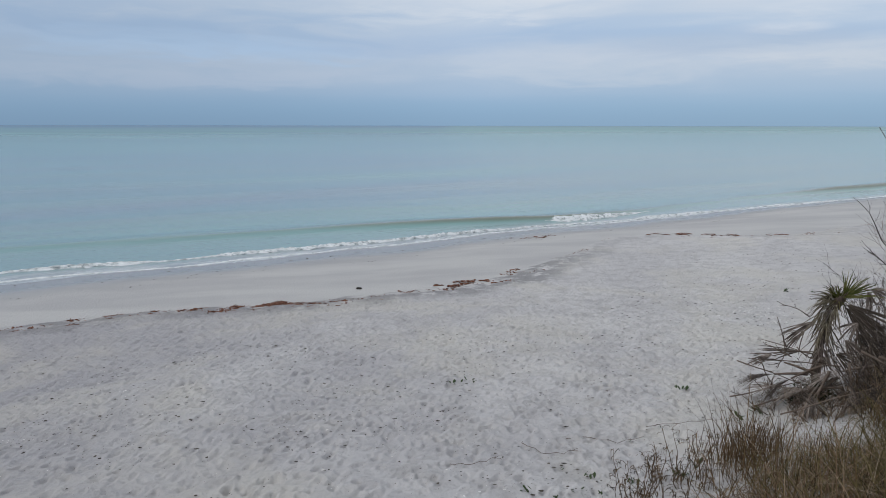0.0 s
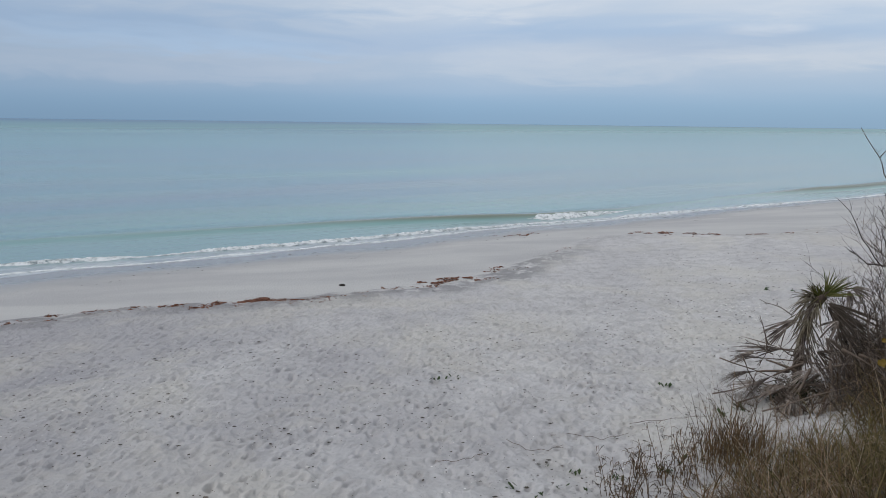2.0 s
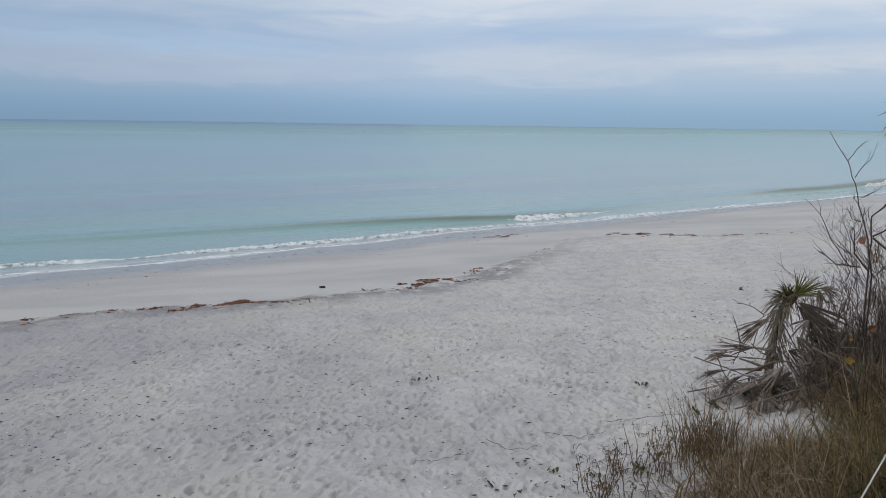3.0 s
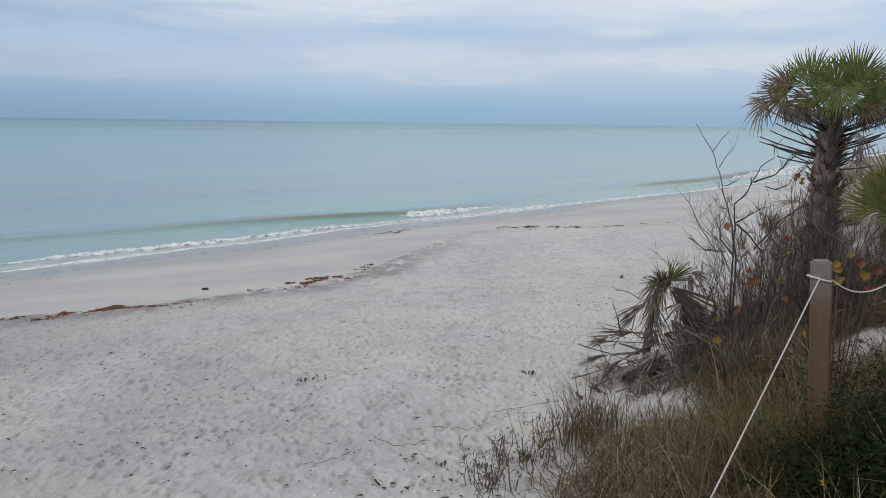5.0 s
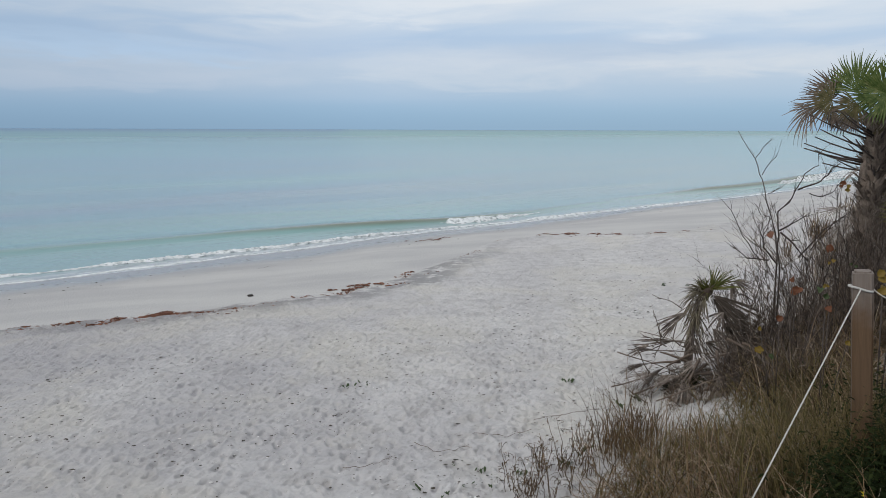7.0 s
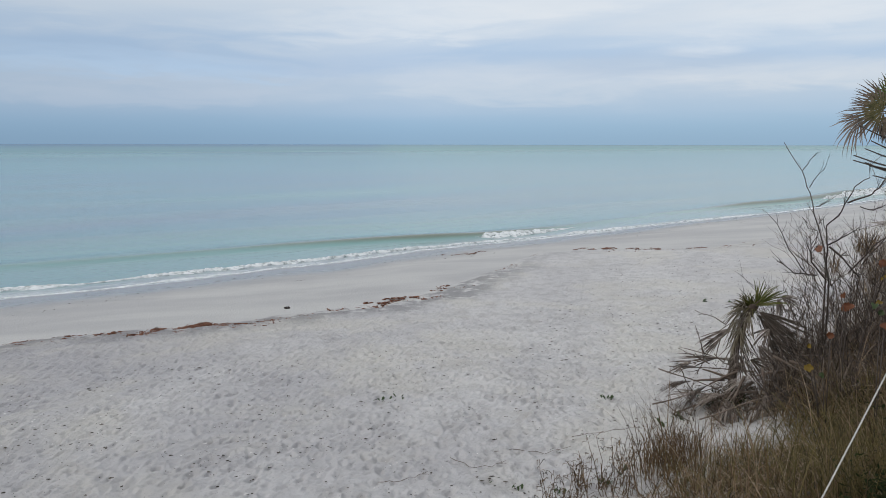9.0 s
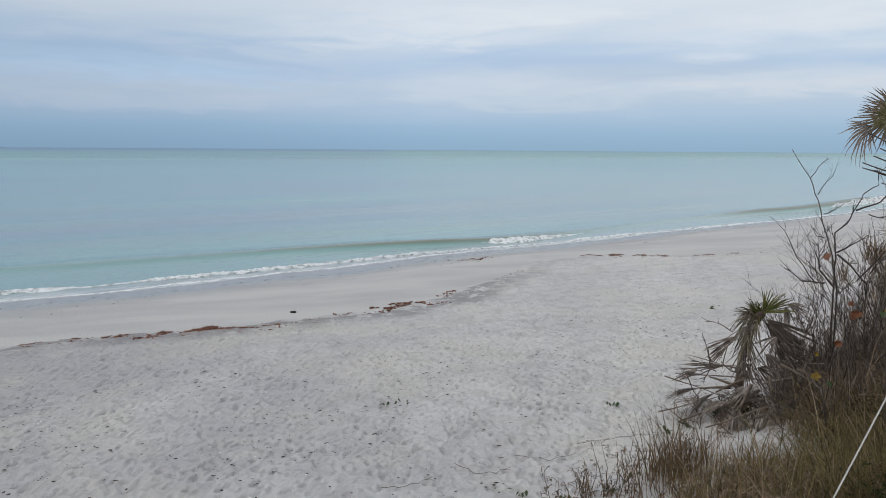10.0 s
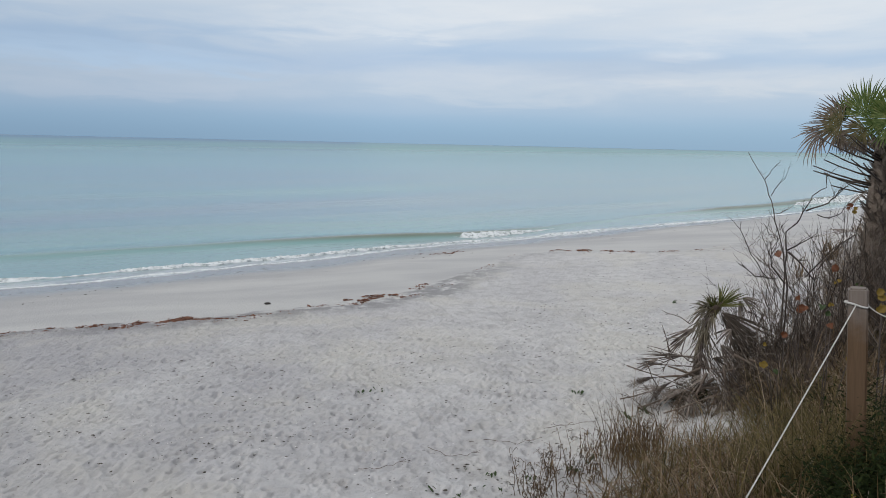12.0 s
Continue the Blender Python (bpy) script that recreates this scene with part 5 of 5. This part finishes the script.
# ---- rope fence ----
def fence_post(x, y, top, turn, lean=0.0):
    """lean: degrees by which the top leans towards the water."""
    z0 = gz(x, y) - 0.25
    off = math.tan(radians(lean)) * (top - z0)
    x, y = x + 0.755 * off, y - 0.656 * off
    ob = thing("fence_post", "square weathered wooden post with chamfered top", "post", (x, y, z0), "rope fence posts")
    bm = bmesh.new()
    bmesh.ops.create_cube(bm, size=1.0, matrix=Matrix.Translation((0, 0, (top - z0) / 2)) @ Matrix.Diagonal((0.092, 0.092, top - z0, 1)))
    bmesh.ops.bevel(bm, geom=[e for e in bm.edges if abs(e.verts[0].co.z - e.verts[1].co.z) > 0.1], offset=0.008, segments=2, affect="EDGES")
    bmesh.ops.bevel(bm, geom=[e for e in bm.edges if min(v.co.z for v in e.verts) > top - z0 - 0.001], offset=0.010, segments=2, affect="EDGES")
    for v in bm.verts:
        if v.co.z > 0.5:
            v.co += Vector((random.uniform(-1, 1), random.uniform(-1, 1), random.uniform(-1, 1))) * 0.0015
    me = bpy.data.meshes.new("shaft")
    bm.to_mesh(me), bm.free()
    me.materials.append(POST)
    part("shaft", me, ob, "", Matrix.Rotation(radians(-lean), 4, Vector((0.656, 0.755, 0))) @ pose(0, 0, 0, 0, 0, turn))
    return ob


PX, PY, PTOP, KNOT = 2.645, 2.965, 3.165, 3.075
fence_post(PX, PY, PTOP, -34, 4.5)
# two unseen posts, added out of view to hold the rope ends
fence_post(0.80, 1.67, 2.45, -30)
fence_post(PX + 0.36, PY - 0.31, 3.45, -34)


def rope(name, a, b, sag, label):
    """A twisted rope that hangs between two places."""
    a, b = Vector(a), Vector(b)
    n = int((b - a).length / 0.012)
    ob = thing(name, label, "rope", a, "fence ropes")
    for strand in range(3):
        pts = []
        for i in range(n + 1):
            q = i / n
            p = (b - a) * q + Vector((0, 0, -4 * sag * q * (1 - q)))
            t = i * 0.95 + strand * 2.094
            d = (b - a).normalized()
            s1 = d.cross(Vector((0, 0, 1))).normalized()
            s2 = d.cross(s1)
            pts.append(p + (s1 * math.cos(t) + s2 * math.sin(t)) * 0.0018)
        part("strand", Shape().tube(pts, [0.0021] * len(pts), 5).mesh("strand", ROPE), ob)
    return ob


rope("rope", (PX - 0.035, PY - 0.045, KNOT), (0.90, 1.68, 1.83), 0.006, "taut white rope tied to a wooden post")
rope("rope", (PX + 0.03, PY - 0.05, KNOT), (PX + 0.34, PY - 0.30, KNOT + 0.25), 0.15, "slack white rope sagging between wooden posts")
loop = Shape()
ring = []
for i in range(25):
    t = 2 * math.pi * i / 24
    c, s_ = math.cos(t), math.sin(t)
    q = 0.053 / max(abs(c), abs(s_)) ** 0.75
    ring.append((q * c, q * s_, 0.006 * math.sin(t * 2)))
part("loop", loop.tube(ring, [0.006] * 25, 6).mesh("loop", ROPE), thing("rope_loop", "white rope wound round the post top", "rope", (PX, PY, KNOT)), "", pose(0, 0, 0, 0, 4, -34))


# ---- yellow flower in the grass ----
def flower(x, y, z):
    z0 = gz(x, y)
    ob = thing("wild_flower", "small yellow daisy-like flower on a thin stem", "flower", (x, y, z0))
    h = z - z0
    part("stem", Shape().tube([(0.02, 0.02, -0.02), (0.01, 0, h * 0.5), (0, 0, h)], [0.002, 0.0018, 0.0015], 4).mesh("stem", LEAF_GREEN), ob)
    for i in range(8):
        a = i * math.pi / 4
        d = Vector((math.cos(a) * 0.8, math.sin(a) * 0.6 - 0.25, math.sin(a) * 0.5 + 0.1))
        c = Vector((0, 0, h))
        part("petal", Shape().strip([c, c + d * 0.009, c + d * 0.016, c + d * 0.019], [0.0015, 0.004, 0.0035, 0.001], (-math.sin(a), math.cos(a), 0.1), 0.3).mesh("petal", PETAL), ob)


flower(2.28, 2.38, 2.305)


# ---- seedlings, twigs and wrack on the sand ----
def seedling(x, y, size, n, seed, label="small green seedling on pale sand"):
    rng = random.Random(seed)
    ob = thing("seedling", label, "plant", (x, y, gz(x, y)), "seedlings on the sand")
    for _ in range(n):
        a = rng.uniform(0, 6.28)
        o = Vector((rng.uniform(-1, 1), rng.uniform(-1, 1), 0)) * size * 0.7
        d = Vector((math.cos(a), math.sin(a), rng.uniform(0.3, 1.2))).normalized()
        L = size * rng.uniform(0.35, 0.75)
        sh = Shape().strip([o, o + d * L * 0.35, o + d * L * 0.75, o + d * L], [0.002, L * 0.2, L * 0.22, 0.002], (-math.sin(a), math.cos(a), 0), 0.35)
        part("leaf", sh.mesh("leaf", LEAF_GREEN), ob)


for i, (x, y, sz, n) in enumerate(((0.13, 7.36, 0.09, 7), (0.02, 7.42, 0.06, 3), (0.29, 7.44, 0.07, 4), (2.50, 7.07, 0.10, 8), (1.13, 5.08, 0.07, 7), (0.92, 5.22, 0.05, 4), (1.99, 6.05, 0.04, 4),
                                   (-1.06, 7.15, 0.05, 3), (0.80, 4.72, 0.06, 5), (1.0, 4.85, 0.05, 4), (0.62, 4.85, 0.09, 5), (5.96, 12.0, 0.13, 7), (6.3, 11.8, 0.10, 6), (1.62, 5.75, 0.06, 5),
                                   (-4.01, 6.51, 0.06, 3), (-0.27, 6.95, 0.04, 3), (1.45, 4.95, 0.07, 6), (1.2, 4.75, 0.06, 5), (2.75, 6.2, 0.09, 8), (3.0, 6.35, 0.1, 9), (1.85, 5.0, 0.09, 8), (2.05, 5.15, 0.09, 8))):
    seedling(x, y, sz, n, 700 + i)


def fallen_twig(points, r, label="thin curved twig lying on the sand"):
    P = [(x, y, gz(x, y) + 0.012 + h) for x, y, h in points]
    o = Vector(P[0])
    ob = tagged(new("fallen_twig", limb([Vector(p) - o for p in P], r, r * 0.5, random.Random(len(points)), 2, 0.10).mesh("fallen_twig", TWIG)), label, "twig", "twigs on the sand")
    ob.location = o


fallen_twig(((0.05, 5.33, 0), (0.18, 5.31, 0), (0.34, 5.36, 0.005), (0.46, 5.45, 0.01)), 0.003)
fallen_twig(((0.68, 5.74, 0), (0.82, 5.52, 0), (1.0, 5.50, 0), (1.14, 5.58, 0.01)), 0.003)
fallen_twig(((1.08, 5.82, 0), (1.3, 5.80, 0.01), (1.5, 5.70, 0.0), (1.75, 5.75, 0.03)), 0.003)
fallen_twig(((1.85, 6.05, 0), (2.05, 6.0, 0.04), (2.3, 5.95, 0.08), (2.5, 5.9, 0.1)), 0.003)
fallen_twig(((3.0, 6.45, 0.02), (3.25, 6.4, 0.10), (3.5, 6.4, 0.15), (3.8, 6.3, 0.2)), 0.009, "bleached dead branch beside the small palm")
fallen_twig(((2.85, 6.65, 0.05), (3.2, 6.55, 0.16), (3.5, 6.5, 0.22)), 0.008, "dark dead branch beside the small palm")
fallen_twig(((3.0, 6.9, 0.35), (3.25, 6.75, 0.28), (3.55, 6.55, 0.15)), 0.008, "dark dead branch beside the small palm")
fallen_twig(((3.1, 6.6, 0.45), (3.2, 6.6, 0.25), (3.32, 6.55, 0.02)), 0.006, "dark dead branch beside the small palm")
fallen_twig(((3.0, 5.9, 0.10), (3.4, 5.75, 0.22), (3.9, 5.55, 0.3)), 0.008, "bleached dead branch in the scrub")
fallen_twig(((3.68, 3.64, 2.74 - gz(3.68, 3.64)), (3.95, 3.6, 2.6 - gz(3.95, 3.6)), (4.1, 3.5, -0.05)), 0.006, "bleached arching dead stem in the dune grass")


def seaweed_clump(x, y, lx, ly, n, seed, turn=0.6):
    """A low heap of dry strands, laid along the tide line."""
    rng = random.Random(seed)
    sh = Shape()
    ca, sa = math.cos(turn), math.sin(turn)
    for _ in range(n):
        u, v = rng.gauss(0, lx * 0.45), rng.gauss(0, ly * 0.45)
        px, py = u * ca - v * sa, u * sa + v * ca
        h = 0.03 * math.exp(-(u / lx) ** 2 - (v / ly) ** 2) * rng.random()
        a, L = rng.uniform(0, 6.28), rng.uniform(0.03, 0.085)
        d = Vector((math.cos(a), math.sin(a), rng.uniform(-0.1, 0.35)))
        p = Vector((px, py, gz(x + px, y + py) - gz(x, y) + 0.006 + h))
        if rng.random() < 0.4:
            sh.lump(p + Vector((0, 0, 0.008)), rng.uniform(0.015, 0.045), rng.uniform(0.012, 0.03), rng.uniform(0.005, 0.014), rng, 7, 3, 0.4)
            continue
        sh.strip([p, p + d * L * 0.5 + Vector((0, 0, rng.uniform(0.0, 0.02))), p + d * L], [0.004, 0.009, 0.003], (-math.sin(a), math.cos(a), rng.uniform(-0.4, 0.4)), 0.6)
    ob = tagged(new("seaweed_clump", sh.mesh("seaweed_clump", WEED)), "reddish-brown dry seaweed heap on the tide line", "seaweed", "seaweed along the tide line", "stuff")
    ob.location = (x, y, gz(x, y))


for i, (l, s, lx, ly, n) in enumerate(((-7.9, 7.75, 0.30, 0.10, 60), (-7.4, 8.0, 0.42, 0.12, 130), (-6.9, 8.35, 0.36, 0.13, 130), (-6.45, 8.62, 0.40, 0.15, 190), (-5.75, 9.05, 0.35, 0.09, 80),
                                      (-2.95, 9.28, 0.42, 0.16, 170), (-9.1, 7.2, 0.5, 0.08, 60), (-3.9, 9.3, 0.4, 0.1, 50), (-1.4, 8.95, 0.5, 0.12, 60), (6.64, 6.64, 0.40, 0.20, 90), (7.3, 8.7, 0.4, 0.2, 50),
                                      (8.4, 9.75, 0.6, 0.2, 80), (4.4, 3.5, 0.5, 0.2, 60), (-10.4, 6.95, 0.5, 0.08, 60), (-5.1, 8.9, 0.4, 0.1, 40), (7.0, 7.8, 0.4, 0.3, 60))):
    for j in range(8):
        dl, ds = _r.gauss(0, lx * 0.95), _r.gauss(0, ly * 1.4)
        x, y = from_shore(l + dl, s + (0.3 if l < -4.5 else 0.0) + ds + dl * 0.35)
        q = _r.uniform(0.15, 0.48)
        seaweed_clump(float(x), float(y), lx * q, ly * (0.5 + q), int(n * q * (1.2 if l < -6.2 else 0.6)), 900 + 10 * i + j, math.atan2(SX, SY) - _r.uniform(0.1, 0.9))


def scatter(name, label, category, n, place, size, mat, seed, flat=0.3):
    """Countless small bits on the sand."""
    rng = random.Random(seed)
    sh = Shape()
    for _ in range(n):
        x, y = place(rng)
        r = size[0] + (size[1] - size[0]) * rng.random() ** 2.5
        sh.lump((x, y, gz(x, y) + r * flat * 0.3), r * rng.uniform(0.6, 1.6), r * rng.uniform(0.5, 1.2), r * flat, rng, 6, 2, 0.5)
    return tagged(new(name, sh.mesh(name, mat, False)), label, category, kind="stuff")


def upper_sand(rng):
    while True:
        r, a = 4.3 * math.exp(rng.random() ** 0.6 * 1.75), radians(rng.uniform(-42, 44))
        x, y = r * math.sin(a), r * math.cos(a)
        l, s = shore(x, y)
        if s > np.interp(l, *WRACKLINE) and float(dune_depth(x, y)) < 0.4:
            return x, y


def tide_line(rng):
    l = rng.uniform(-12, 16)
    return [float(c) for c in from_shore(l, float(np.interp(l, *WRACKLINE)) + abs(rng.gauss(0, 0.5)) - 0.12)]


def lower_line(rng):
    l = rng.uniform(-13, 24)
    row = rng.choice((0.9, 1.4, 1.4, 2.1, 3.2))
    return [float(c) for c in from_shore(l, float(np.interp(l, *WATERLINE)) + row + rng.gauss(0, 0.10) + 0.25 * math.sin(l * 0.9 + row))]


scatter("shell_fragments", "white broken shells scattered over the sand", "shells", 3200, upper_sand, (0.003, 0.012), SHELL, 61)
scatter("leaf_litter", "small dark bits of leaf and bark on the sand", "litter", 8500, upper_sand, (0.003, 0.017), DEBRIS, 62)
scatter("tide_litter", "dark seaweed crumbs along the tide line", "litter", 4600, tide_line, (0.006, 0.022), WEED, 63)
scatter("swash_litter", "dark bits left by the last wave", "litter", 420, lower_line, (0.008, 0.03), DEBRIS, 64)
scatter("tide_shells", "white shell bits along the tide line", "shells", 700, tide_line, (0.005, 0.016), SHELL, 65)
scatter("shell_drift", "pale drift of crushed white shell on the sand", "shells", 380, shell_patch, (0.006, 0.02), SHELL, 66)
_d = Shape().lump((0, 0, 0.015), 0.065, 0.035, 0.024, random.Random(3), 9, 5, 0.2)
tagged(new("driftwood", _d.mesh("driftwood", DRIFT)), "dark lump of driftwood on smooth sand", "driftwood").location = (-1.72, 13.75, gz(-1.72, 13.75))


def green_bush(x, y, w, h, n, seed):
    rng = random.Random(seed)
    z0 = gz(x, y) - 0.03
    ob = thing("green_bush", "low dark green leafy bush in the dune grass", "bush", (x, y, z0), "green bushes")
    sh, st = Shape(), []
    for i in range(9):
        a = rng.uniform(0, 6.28)
        s = Shape()
        twig_tree(s, (0, 0, 0), (math.cos(a) * 0.8, math.sin(a) * 0.8, 1), h * rng.uniform(0.8, 1.1), 0.006, 1, rng, 0.3, 3)
        part("branch", s.mesh("branch", TWIG), ob)
        st += s.v
    for _ in range(n):
        p = rng.choice(st) + Vector((rng.gauss(0, w * 0.16), rng.gauss(0, w * 0.16), rng.gauss(0, h * 0.12)))
        if p.z < 0.03:
            continue
        a = rng.uniform(0, 6.28)
        d = Vector((math.cos(a), math.sin(a), rng.uniform(-0.3, 0.8))).normalized()
        L = rng.uniform(0.016, 0.036)
        sh.strip([p, p + d * L * 0.4, p + d * L * 0.8, p + d * L], [0.002, L * 0.2, L * 0.18, 0.001], (-math.sin(a), math.cos(a), rng.uniform(-0.4, 0.4)), 0.3)
    tagged(part("foliage", sh.mesh("foliage", LEAF_SHADED), ob), kind="stuff")


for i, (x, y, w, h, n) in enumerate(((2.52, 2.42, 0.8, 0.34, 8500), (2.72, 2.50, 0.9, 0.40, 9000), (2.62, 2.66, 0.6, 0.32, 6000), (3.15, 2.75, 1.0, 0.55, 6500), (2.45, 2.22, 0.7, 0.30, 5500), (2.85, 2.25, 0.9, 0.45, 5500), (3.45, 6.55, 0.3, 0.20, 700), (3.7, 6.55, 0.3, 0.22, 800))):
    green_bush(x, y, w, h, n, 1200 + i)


def fallen_frond(x, y, h, az, elv, R, seed):
    rng = random.Random(seed)
    ob = thing("fallen_frond", "grey dead palm frond lying on the dune edge", "frond", (x, y, gz(x, y)), "fallen palm fronds")
    frond(ob, Vector((0, 0, h)), az, elv, rng.uniform(-40, 40), 0.3, R, FROND_DEAD, TWIG, rng, 16, 28, 0.35, -8, "blade", width=0.007)


for i, (x, y, h, az, elv, R_) in enumerate(((3.55, 6.35, 0.14, 300, 6, 0.42), (3.5, 6.45, 0.32, 305, -6, 0.40), (3.6, 6.5, 0.30, 318, 14, 0.36), (3.7, 6.2, 0.2, 290, -4, 0.40), (4.0, 6.2, 0.35, 285, -10, 0.45), (4.1, 6.35, 0.4, 120, -12, 0.45), (3.7, 6.3, 0.28, 250, -20, 0.4), (3.62, 6.3, 0.36, 230, -34, 0.42), (3.8, 6.3, 0.4, 200, -30, 0.42), (3.9, 6.3, 0.5, 135, -16, 0.5), (3.6, 6.4, 0.4, 285, -24, 0.5))):
    fallen_frond(x, y, h, az, elv, R_, 1300 + i)
